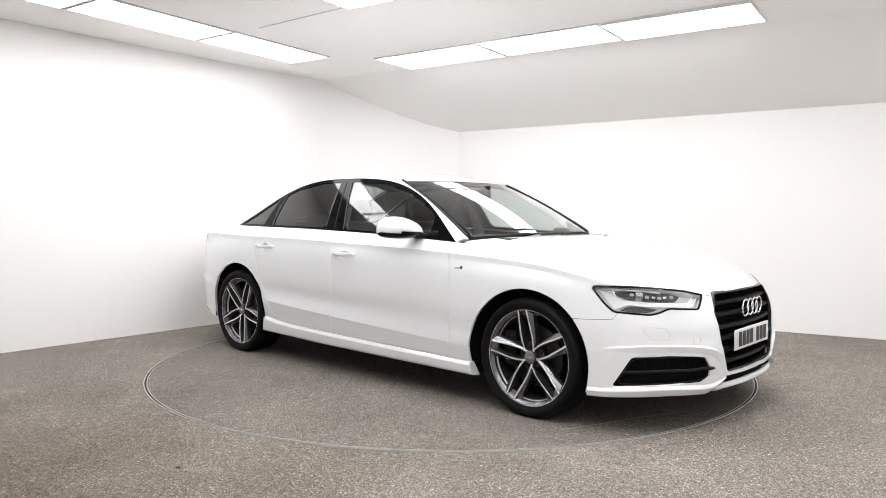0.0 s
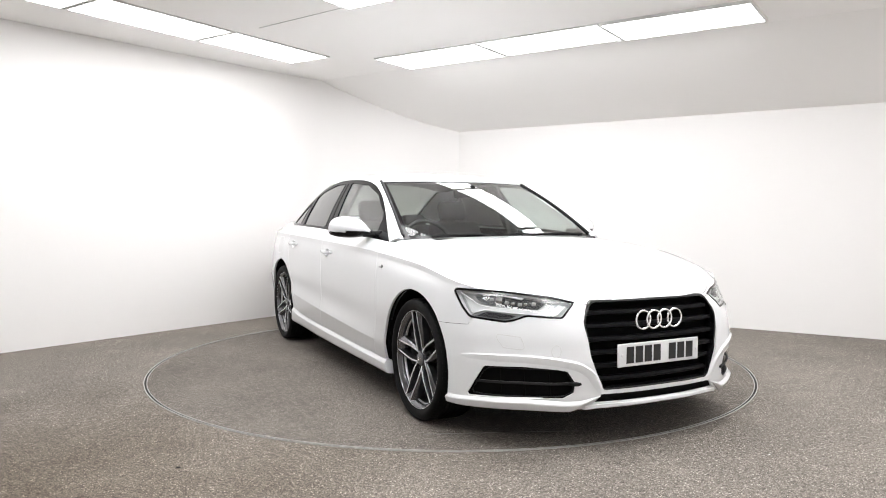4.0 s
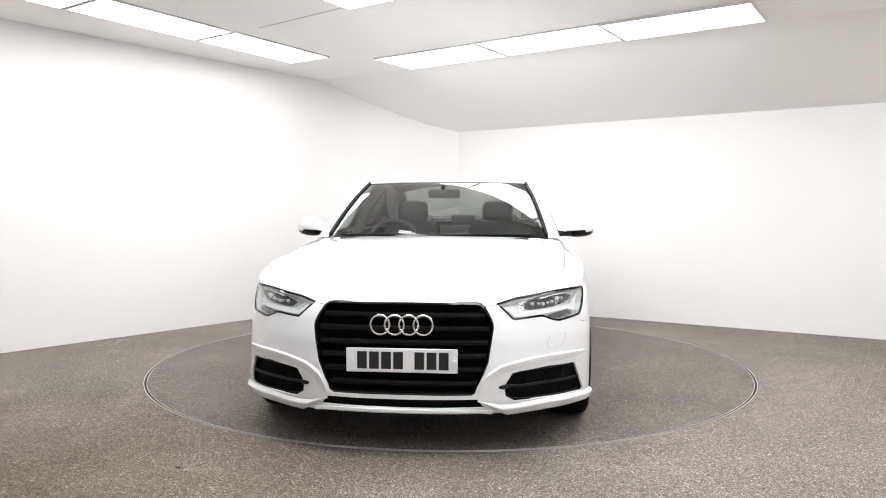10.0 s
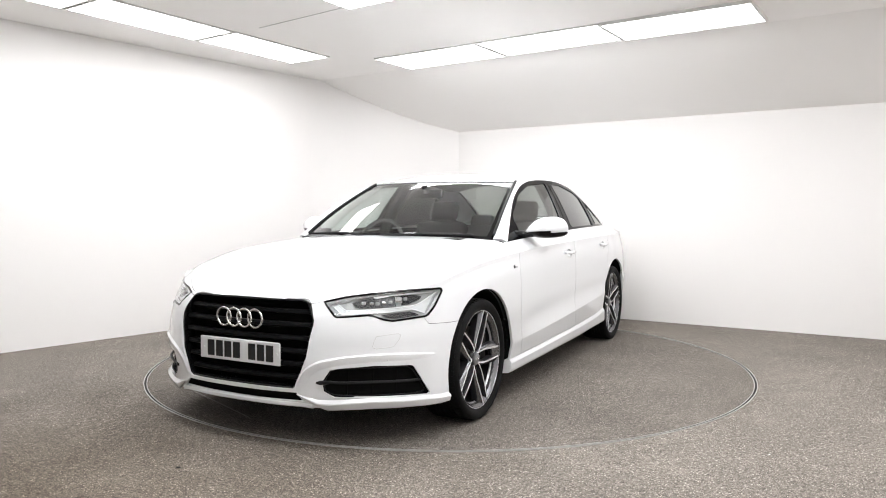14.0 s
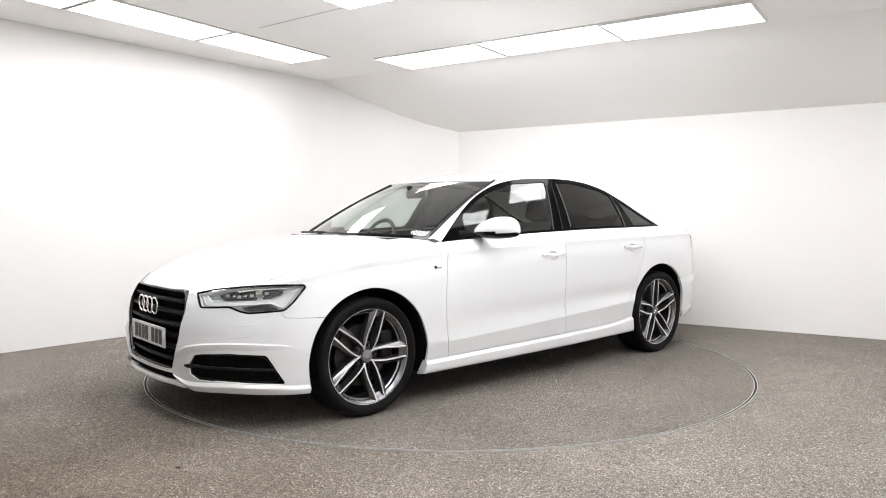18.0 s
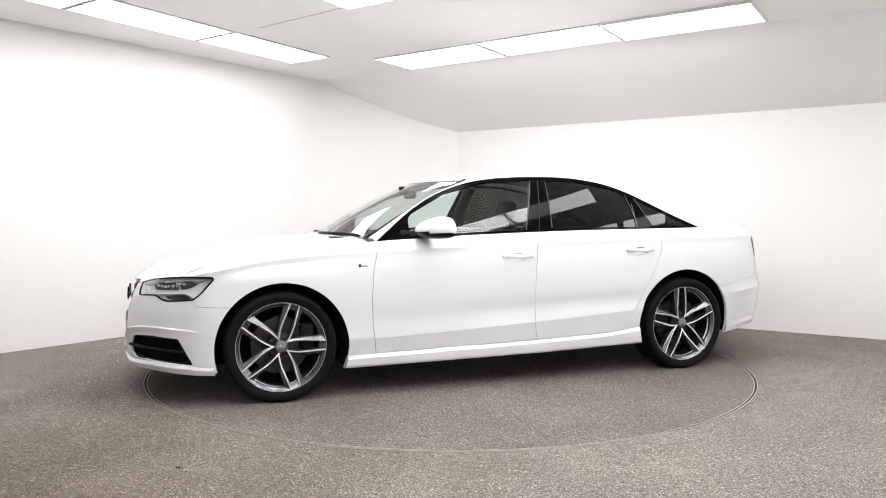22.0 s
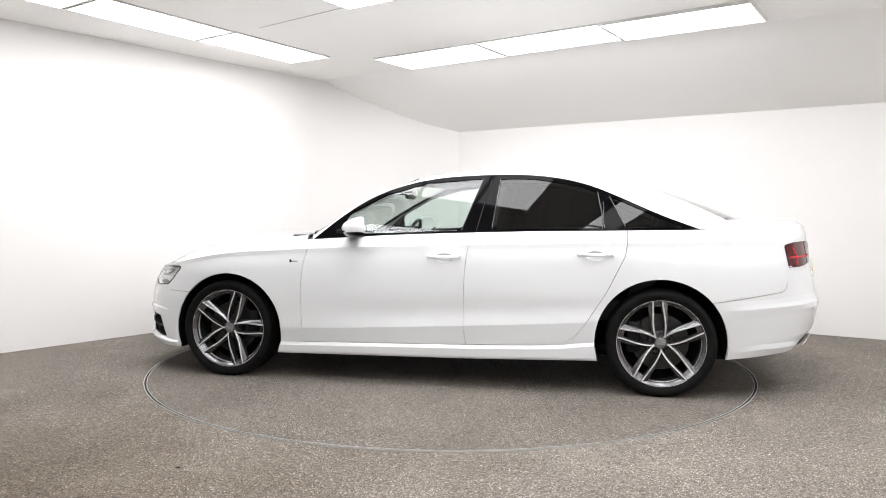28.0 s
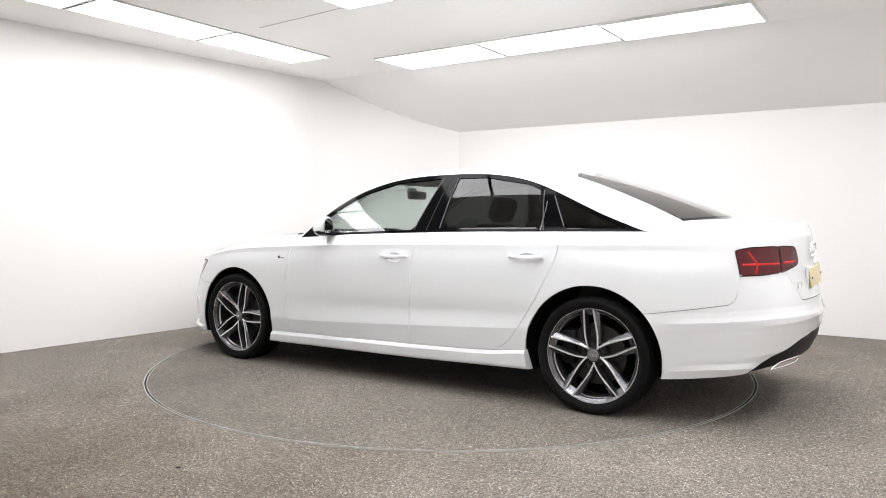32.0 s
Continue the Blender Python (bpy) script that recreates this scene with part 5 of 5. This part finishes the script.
    for s in (1, -1):
        bm = bmesh.new()
        tube(bm, [(p.x, p.y * s, p.z + 0.0002) for p in edge], 0.0012, 6)
        part("hood_gap", bm, HOOD_GAP, parts["hood"])
        bm = bmesh.new()
        tube(bm, [(p.x, p.y * s, p.z) for p in (on_body(a, z, nose_plane, -0.0008) for a, z in ((-1.288, 0.6925), (-1.312, 0.6900), (-1.335, 0.687)))], 0.0015, 6)
        part("hood_gap", bm, GAP, parts["hood"])
    # headlamp washer covers, tow-eye cover and parking sensors: thin raised outlines
    for s in (1, -1):
        bm = bmesh.new()
        strip(bm, [(-1.037, 0.5372), (-0.930, 0.5469), (-0.918, 0.5384), (-0.926, 0.5184), (-0.955, 0.4867), (-0.972, 0.4836), (-1.044, 0.4793), (-1.057, 0.4876), (-1.051, 0.5109), (-1.037, 0.5372)], nose_plane, 0.0035, 0.0005)
        if s < 0:
            mirrored(bm)
        part("washer_cover", bm, SEAM, parts["bumper"])
    bm = bmesh.new()
    strip(bm, [(-1.205 + 0.022 * math.cos(a), 0.475 + 0.030 * math.sin(a)) for a in np.linspace(0, 2 * math.pi, 13)], nose_plane, 0.003, 0.0005, steps=2)
    part("tow_eye_cover", mirrored(bm), SEAM, parts["bumper"])
    for s in (1, -1):
        for a, z in ((-0.985, 0.425), (-1.27, 0.425)):
            bm = bmesh.new()
            p = on_body(a, z, nose_plane, 0.0068)
            bmesh.ops.create_uvsphere(bm, u_segments=12, v_segments=8, radius=0.010, matrix=Matrix.Translation(p))
            if s < 0:
                mirrored(bm)
            part("parking_sensor", bm, PAINT, parts["bumper"])


def build_tail(parts):
    for s in (1, -1):
        for key, lines, edge in (("tail", [[(1.026, 0.859), (1.121, 0.859), (1.285, 0.858)], [(1.121, 0.859), (1.066, 0.925)], [(1.121, 0.859), (1.106, 0.812)]], TAIL_OUTER), ("tail_in", [[(1.315, 0.862), (1.43, 0.866)]], TAIL_INNER)):
            lamp = part("tail_lamp", parts[key].to_bm(flange=0.02, side=s, offset=-0.003), RED_DEEP, CAR, "dark red tail lamp with bright red strips")
            for line in lines:
                bm = bmesh.new()
                strip(bm, line, tail_plane, 0.014, -0.0005)
                if s < 0:
                    mirrored(bm)
                part("light_guide", bm, RED_BRIGHT, lamp)
            bm = bmesh.new()
            strip(bm, edge + [edge[0]], tail_plane, 0.007, -0.001)
            if s < 0:
                mirrored(bm)
            part("lamp_seal", bm, GLOSS_BLACK, lamp)
    # rear plate in a shallow recess, handle, badges
    number_plate(Matrix.Translation((-2.484, 0, 0.765)) @ Matrix.Rotation(math.pi, 4, "Z") @ Matrix.Rotation(radians(-6), 4, "Y"), PLATE_YELLOW, "yellow rear number plate with dark screw caps", (0.520, 0.113), False)
    bm = bmesh.new()
    rbox(bm, (-2.468, 0, 0.765), (0.018, 0.545, 0.135), 0.006)
    part("plate_recess", bm, PAINT, parts["boot"])
    for k in range(4):
        bm = bmesh.new()
        y = -0.09 + 0.06 * k
        ring_bar(bm, Vector((-2.468, y, 0.915)), 0.040, 0.0058, "X", 40)
        part("ring_badge", bm, CHROME, parts["boot"], "chrome ring of the boot badge")
    for i, (y, w) in enumerate(((0.405, 0.035), (0.360, 0.028))):
        bm = bmesh.new()
        p = on_body((2.43 - y) / math.sqrt(2), 0.735, tail_plane, -0.002)
        rbox(bm, (0, 0, 0), (0.006, w, 0.035), 0.002, Matrix.Translation((p.x, y, 0.735)))
        part("boot_badge_bar", bm, CHROME, parts["boot"])
    # exhaust tips
    for s in (1, -1):
        bm = bmesh.new()
        loop = [(1.235, 0.300), (1.330, 0.304), (1.440, 0.312), (1.475, 0.330), (1.468, 0.347), (1.380, 0.345), (1.285, 0.336), (1.255, 0.322), (1.235, 0.300)]
        strip(bm, loop, tail_plane, 0.008, -0.008, steps=4)
        if s < 0:
            mirrored(bm)
        part("exhaust_tip", bm, CHROME, parts["rear_bumper"], "chrome trapezoid exhaust tip")
    # roof aerial
    bm = bmesh.new()
    rows = []
    for x, h, w in ((-1.02, 0.004, 0.006), (-1.05, 0.016, 0.016), (-1.08, 0.030, 0.018), (-1.10, 0.040, 0.014), (-1.112, 0.038, 0.010), (-1.125, 0.004, 0.012)):
        z = 1.419 - (abs(x) - 1.0) * 0.13
        rows.append([bm.verts.new((x, -w, z - 0.01)), bm.verts.new((x, -w * 0.35, z + h)), bm.verts.new((x, w * 0.35, z + h)), bm.verts.new((x, w, z - 0.01))])
    for i in range(5):
        for k in range(3):
            bm.faces.new((rows[i][k], rows[i][k + 1], rows[i + 1][k + 1], rows[i + 1][k]))
    bm.faces.new(rows[-1])
    part("roof_aerial", bm, PAINT, CAR, "white shark-fin aerial", smooth=50)


BADGE_GREY = mat("dark_grey_badge_metal", (0.36, 0.36, 0.37), 0.4, 0.3)
SEAM = mat("grey_paint_seam", (0.60, 0.60, 0.60), 0.6)


def side_y(x, z):
    """Half the width of the lower body at a place on its side."""
    d = np.hypot(_LOW_PTS[:, 0] - x, _LOW_PTS[:, 2] - z)
    k = np.argsort(d)[:4]
    w = 1 / (d[k] + 0.003)
    return float((_LOW_PTS[k, 1] * w).sum() / w.sum())


def build_side_details(parts):
    for s, i in ((1, 0), (-1, 1)):
        for door, x0, z in ((parts["doors"][i], -0.095, 0.842), (parts["rear_doors"][i], -1.055, 0.868)):
            y = side_y(x0, z)
            bm = bmesh.new()
            rows = []
            for t in np.linspace(-1, 1, 17):
                x = x0 + t * 0.112
                out = 0.030 * (1 - t ** 8) * (1 - 0.25 * t * t) + 0.002
                hgt = 0.0135 * (1 - 0.35 * t ** 4)
                lift = 0.004 * t * t
                rows.append([bm.verts.new((x, y + dy * out, z + dz * hgt + lift)) for dy, dz in ((0.45, 0.9), (0.85, 1.0), (1.0, 0.5), (1.0, -0.5), (0.85, -0.9), (0.55, -0.8))])
            for a in range(16):
                for k in range(6):
                    bm.faces.new((rows[a][k], rows[a][(k + 1) % 6], rows[a + 1][(k + 1) % 6], rows[a + 1][k]))
            bm.faces.new(rows[0])
            bm.faces.new(rows[-1][::-1])
            for e in (-0.100, 0.100):
                rbox(bm, (x0 + e, y + 0.008, z + 0.002), (0.024, 0.026, 0.020), 0.006)
            if s < 0:
                mirrored(bm)
            part("door_handle", bm, PAINT, door, "white pull handle")
            bm = bmesh.new()      # the finger scoop behind it, a shallow bowl
            rim = scoop_outline(x0, z)
            rows = []
            for k, dp in ((1.0, 0.0), (1.0, 0.004), (0.92, 0.011), (0.72, 0.017), (0.4, 0.020)):
                rows.append([bm.verts.new((x0 + (a - x0) * k, side_y(a, c) - dp, z - 0.006 + (c - z + 0.006) * k)) for a, c in rim])
            for i in range(4):
                for k in range(20):
                    bm.faces.new((rows[i][k], rows[i][(k + 1) % 20], rows[i + 1][(k + 1) % 20], rows[i + 1][k]))
            bm.faces.new(rows[-1])
            if s < 0:
                mirrored(bm)
            part("handle_scoop", bm, PAINT, door)
        # badge on the wing
        bm = bmesh.new()
        y = side_y(0.955, 0.802) + 0.002
        rbox(bm, (0.940, y, 0.800), (0.040, 0.004, 0.010), 0.0015)
        if s < 0:
            mirrored(bm)
        badge = part("wing_badge", bm, BADGE_GREY, CAR, "small grey trim badge with a dark tile")
        bm = bmesh.new()
        rbox(bm, (0, 0, 0), (0.016, 0.005, 0.020), 0.0015, Matrix.Translation((0.971, y, 0.803)) @ Matrix.Rotation(radians(28), 4, "Y"))
        if s < 0:
            mirrored(bm)
        part("badge_tile", bm, LAMP_DARK, badge)
        # short joint between sill and rear wing
        bm = bmesh.new()
        tube(bm, [(x, side_y(x, z) - 0.0004, z) for x, z in ((-1.012, 0.447), (-1.035, 0.449), (-1.060, 0.451))], 0.0014, 6)
        if s < 0:
            mirrored(bm)
        part("sill_joint", bm, SEAM, CAR)
        # mirror
        build_mirror(s)
        # side skirt: a moulded sill, proud of the doors
        bm = bmesh.new()
        rows = []
        for x in np.r_[np.linspace(1.043, -0.80, 36), np.linspace(-0.83, -1.056, 9)]:
            zt = float(z_sill(np.array([[x, 0, 0]]))[0]) - 0.002
            y = side_y(x, zt)
            zb = float(np.interp(x, [-1.06, -0.3, 0.43, 1.04], [0.200, 0.181, 0.173, 0.166]))
            rows.append([bm.verts.new(q) for q in ((x, y - 0.03, zt), (x, y + 0.001, zt), (x, y + 0.013, zt - 0.016), (x, y + 0.016, zt - 0.022), (x, y + 0.013, zb + 0.024), (x, y + 0.009, zb + 0.014), (x, y + 0.004, zb + 0.008), (x, 0.86, zb))])
        for v in rows[-1]:
            v.co.x = -1.450 + math.sqrt(0.3975 ** 2 - (v.co.z - 0.326) ** 2)
        for v in rows[0]:
            v.co.x = 1.437 - math.sqrt(0.3965 ** 2 - (v.co.z - 0.315) ** 2)
        for i in range(len(rows) - 1):
            for k in range(7):
                bm.faces.new((rows[i][k], rows[i][k + 1], rows[i + 1][k + 1], rows[i + 1][k]))
        for r in (rows[0], rows[-1]):
            bm.faces.new(r)
        if s < 0:
            mirrored(bm)
        skirt = part("side_skirt", bm, PAINT, CAR, smooth=16)
        bm = bmesh.new()
        rbox(bm, (-0.62, 0.918, 0.207), (0.26, 0.010, 0.012), 0.003)
        if s < 0:
            mirrored(bm)
        part("skirt_insert", bm, LAMP_GREY, skirt, "narrow grey insert in the skirt")
        for arc in ((1.437, 0.315, 0.398, 0.35), (-1.450, 0.326, 0.399, 0.20)):
            bm = bmesh.new()
            lathe_arch(bm, *arc)
            if s < 0:
                mirrored(bm)
            part("wheel_arch_liner", bm, LINER, CAR)
    bm = bmesh.new()
    pts = [(-1.50 + 0.085 * max(-1, min(1, 1.3 * math.cos(a))), 0.845 + 0.075 * max(-1, min(1, 1.3 * math.sin(a)))) for a in np.linspace(0, 2 * math.pi, 32, endpoint=False)]
    tube(bm, [(x, -side_y(x, z) - 0.0002, z) for x, z in pts], 0.0016, 6, closed=True)
    part("fuel_flap_seam", bm, SEAM, CAR)
    bm = bmesh.new()
    rbox(bm, (0, 0, 0.235), (3.9, 1.30, 0.09), 0.02)
    rbox(bm, (0, 0, 0.225), (2.05, 1.74, 0.06), 0.02)
    part("underbody", bm, LINER, CAR)


def lathe_arch(bm, xc, zc, r, past, n=28):
    """The inside of a wheel arch."""
    rows = []
    for y, rr in ((0.895, r), (0.60, r), (0.50, r - 0.02)):
        rows.append([bm.verts.new((xc + rr * math.cos(a), y, zc + rr * math.sin(a))) for a in np.linspace(-0.35, math.pi + past, n)])
    for k in range(2):
        for i in range(n - 1):
            bm.faces.new((rows[k][i], rows[k][i + 1], rows[k + 1][i + 1], rows[k + 1][i]))
    bm.faces.new(rows[2])


def build_mirror(s):
    """Door mirror: a shell narrow at its foot and full outside, swept back, black below, with a flat pane behind."""
    back = lambda y: 0.462 - (y - 0.93) * 0.47
    # out along y: top, underside, depth ahead of the pane
    st = spline([(0.822, 1.006, 0.986, 0.050), (0.850, 1.044, 0.976, 0.092), (0.885, 1.082, 0.968, 0.124), (0.935, 1.101, 0.962, 0.140), (0.990, 1.104, 0.964, 0.132), (1.035, 1.092, 0.972, 0.104), (1.060, 1.066, 0.984, 0.068), (1.071, 1.034, 1.000, 0.026)], 4)
    bm = bmesh.new()
    na, rows = 32, []
    for y, zt, zb, dp in st:
        row = []
        for k in range(na):
            a = 2 * math.pi * k / na
            cx, cz = math.cos(a), math.sin(a)
            f = max(0.0, (cx + 0.2) / 1.2)
            row.append(bm.verts.new((back(y) + dp * f ** 0.9 * (1.0 - 0.5 * max(0.0, cz) ** 1.3), y, (zt + zb) / 2 + (zt - zb) / 2 * abs(cz) ** 0.72 * (1 if cz > 0 else -1))))
        rows.append(row)
    for i in range(len(rows) - 1):
        for k in range(na):
            f = bm.faces.new((rows[i][k], rows[i][(k + 1) % na], rows[i + 1][(k + 1) % na], rows[i + 1][k]))
            f.material_index = 1 if f.calc_center_median().z < 1.006 else 0
    bm.faces.new(rows[0][::-1]).material_index = 1
    bm.faces.new(rows[-1])
    if s < 0:
        mirrored(bm)
    house = part("wing_mirror", bm, [PAINT, GLOSS_BLACK], CAR, "white door mirror with a black underside", smooth=50)
    bm = bmesh.new()
    rbox(bm, (0.540, 0.845, 0.984), (0.105, 0.10, 0.026), 0.012)
    rbox(bm, (0.585, 0.800, 0.990), (0.20, 0.03, 0.050), 0.012)
    if s < 0:
        mirrored(bm)
    part("mirror_foot", bm, SATIN_BLACK, house)
    bm = bmesh.new()
    vs = []
    for k in range(28):
        a = 2 * math.pi * k / 28
        ca, sa = math.cos(a), math.sin(a)
        y = 0.957 + 0.092 * abs(ca) ** 0.75 * (1 if ca > 0 else -1)
        vs.append(bm.verts.new((back(y) - 0.003, y, 1.034 + (0.056 - 0.010 * (ca < 0) * abs(ca)) * abs(sa) ** 0.75 * (1 if sa > 0 else -1))))
    bm.faces.new(vs)
    if s < 0:
        mirrored(bm)
    part("mirror_pane", bm, MIRROR, house, "mirror glass", smooth=0)


# ---- cabin ----
def build_cabin():
    bm = bmesh.new()
    rbox(bm, (0.80, 0, 0.80), (0.40, 1.42, 0.30), 0.06)
    rbox(bm, (0.66, -0.36, 0.945), (0.20, 0.42, 0.07), 0.03)
    rbox(bm, (0.90, 0, 0.925), (0.30, 1.36, 0.04), 0.02)
    part("dashboard", bm, CABIN, CAR, "dark dashboard")
    bm = bmesh.new()
    m = Matrix.Translation((0.46, -0.365, 0.905)) @ Matrix.Rotation(radians(-24), 4, "Y")
    pts = [m @ Vector((0, 0.185 * math.cos(a), 0.185 * math.sin(a))) for a in np.linspace(0, 2 * math.pi, 40, endpoint=False)]
    tube(bm, pts, 0.015, 8, closed=True)
    rbox(bm, (0.03, 0, -0.005), (0.05, 0.15, 0.12), 0.02, m)
    rbox(bm, (0.01, 0, 0.0), (0.02, 0.33, 0.035), 0.008, m)
    rbox(bm, (0.01, 0, -0.09), (0.02, 0.04, 0.15), 0.008, m)
    part("steering_wheel", bm, LEATHER, CAR, "black leather steering wheel")
    for y in (0.365, -0.365):
        bm = bmesh.new()
        rbox(bm, (-0.10, y, 0.43), (0.54, 0.52, 0.18), 0.06)
        back = Matrix.Translation((-0.36, y, 0.47)) @ Matrix.Rotation(radians(-20), 4, "Y")
        rbox(bm, (0, 0, 0.30), (0.13, 0.48, 0.64), 0.055, back, 3)
        rbox(bm, (0.03, 0.21, 0.26), (0.12, 0.08, 0.48), 0.035, back, 3)
        rbox(bm, (0.03, -0.21, 0.26), (0.12, 0.08, 0.48), 0.035, back, 3)
        seat = part("front_seat", bm, LEATHER, CAR, "black leather front seat")
        bm = bmesh.new()
        rbox(bm, (0.005, 0, 0.722), (0.10, 0.26, 0.17), 0.045, back, 3)
        part("headrest", bm, LEATHER, seat)
    bm = bmesh.new()
    rbox(bm, (-1.02, 0, 0.50), (0.50, 1.36, 0.16), 0.06)
    back = Matrix.Translation((-1.28, 0, 0.50)) @ Matrix.Rotation(radians(-25), 4, "Y")
    rbox(bm, (0, 0, 0.27), (0.14, 1.34, 0.58), 0.05, back)
    rear = part("rear_seat", bm, LEATHER, CAR, "black leather rear bench")
    for y in (0.42, 0.0, -0.42):
        bm = bmesh.new()
        rbox(bm, (0.0, y, 0.61), (0.09, 0.24, 0.13), 0.035, back, 3)
        part("headrest", bm, LEATHER, rear)
    bm = bmesh.new()
    rbox(bm, (-1.72, 0, 0.985), (0.56, 1.20, 0.03), 0.01)
    part("parcel_shelf", bm, CABIN, CAR)
    bm = bmesh.new()
    rbox(bm, (0.365, 0, 1.270), (0.035, 0.235, 0.066), 0.018)
    rbox(bm, (0.415, 0, 1.300), (0.08, 0.030, 0.06), 0.012)
    part("inside_mirror", bm, SATIN_BLACK, CAR, "black inside rear-view mirror")
    bm = bmesh.new()
    rbox(bm, (0.0, 0, 0.62), (0.90, 0.20, 0.22), 0.05)
    part("centre_console", bm, CABIN, CAR)
    # roof lining, just inside the roof
    n = 3 * NA
    part("roof_lining", Sheet(UP[n:6 * NA + 1, :S_GLASS + 2]).to_bm(flange=0, offset=0.022), HEADLINE, CAR, "grey cloth roof lining")
    # body-side pillars inside the glass
    for s in (1, -1):
        bm = bmesh.new()
        for rows_ in ([(-0.29, 0.80, 0.95), (-0.33, 0.71, 1.18), (-0.37, 0.60, 1.36)],):
            tube(bm, rows_, 0.050, 8)
        if s < 0:
            mirrored(bm)
        part("pillar_trim", bm, CABIN, CAR)
    # wipers and scuttle
    bm = bmesh.new()
    rbox(bm, (1.04, 0, 0.962), (0.10, 1.20, 0.02), 0.008)
    part("scuttle", bm, SATIN_BLACK, CAR)
    for y0, y1 in ((0.62, 0.02), (-0.02, -0.60)):
        bm = bmesh.new()
        tube(bm, [(0.985 - abs(y0) * 0.22 + 0.06, y0, 0.985), (1.06 - abs((y0 + y1) / 2) * 0.15, (y0 + y1) / 2, 0.992), (1.065 - abs(y1) * 0.12, y1, 0.985)], 0.008, 6)
        part("wiper", bm, SATIN_BLACK, CAR, "black wiper arm and blade")


HEADLINE = noisy(mat("grey_roof_cloth", (0.10, 0.10, 0.10), 0.95), 80, 0.2)


def build_car():
    parts = build_shell()
    build_greenhouse()
    build_grille(parts)
    build_headlamps(parts)
    build_vents(parts)
    build_tail(parts)
    build_side_details(parts)
    build_cabin()
    for x, z, turn in ((1.447, 0.3245, 0), (-1.456, 0.3245, 0)):
        for right in (False, True):
            key = (x > 0, right)
            spin = {(True, False): 18, (False, False): -5, (True, True): -9, (False, True): 30}[key]
            build_wheel(x, -0.800 if right else 0.800, z, spin, right)


build_car()


def motions():
    def spin(t, ax, ay, z):
        return Matrix.Rotation(radians(t), 4, "Z") @ Matrix.Translation((-ax, -ay, z))
    walk(TURNTABLE, [(t, spin(a, 0, 0, 0)) for t, a in TURN])
    walk(CAR, [(t, spin(a, *AXIS, 0.0)) for t, a in TURN])


motions()
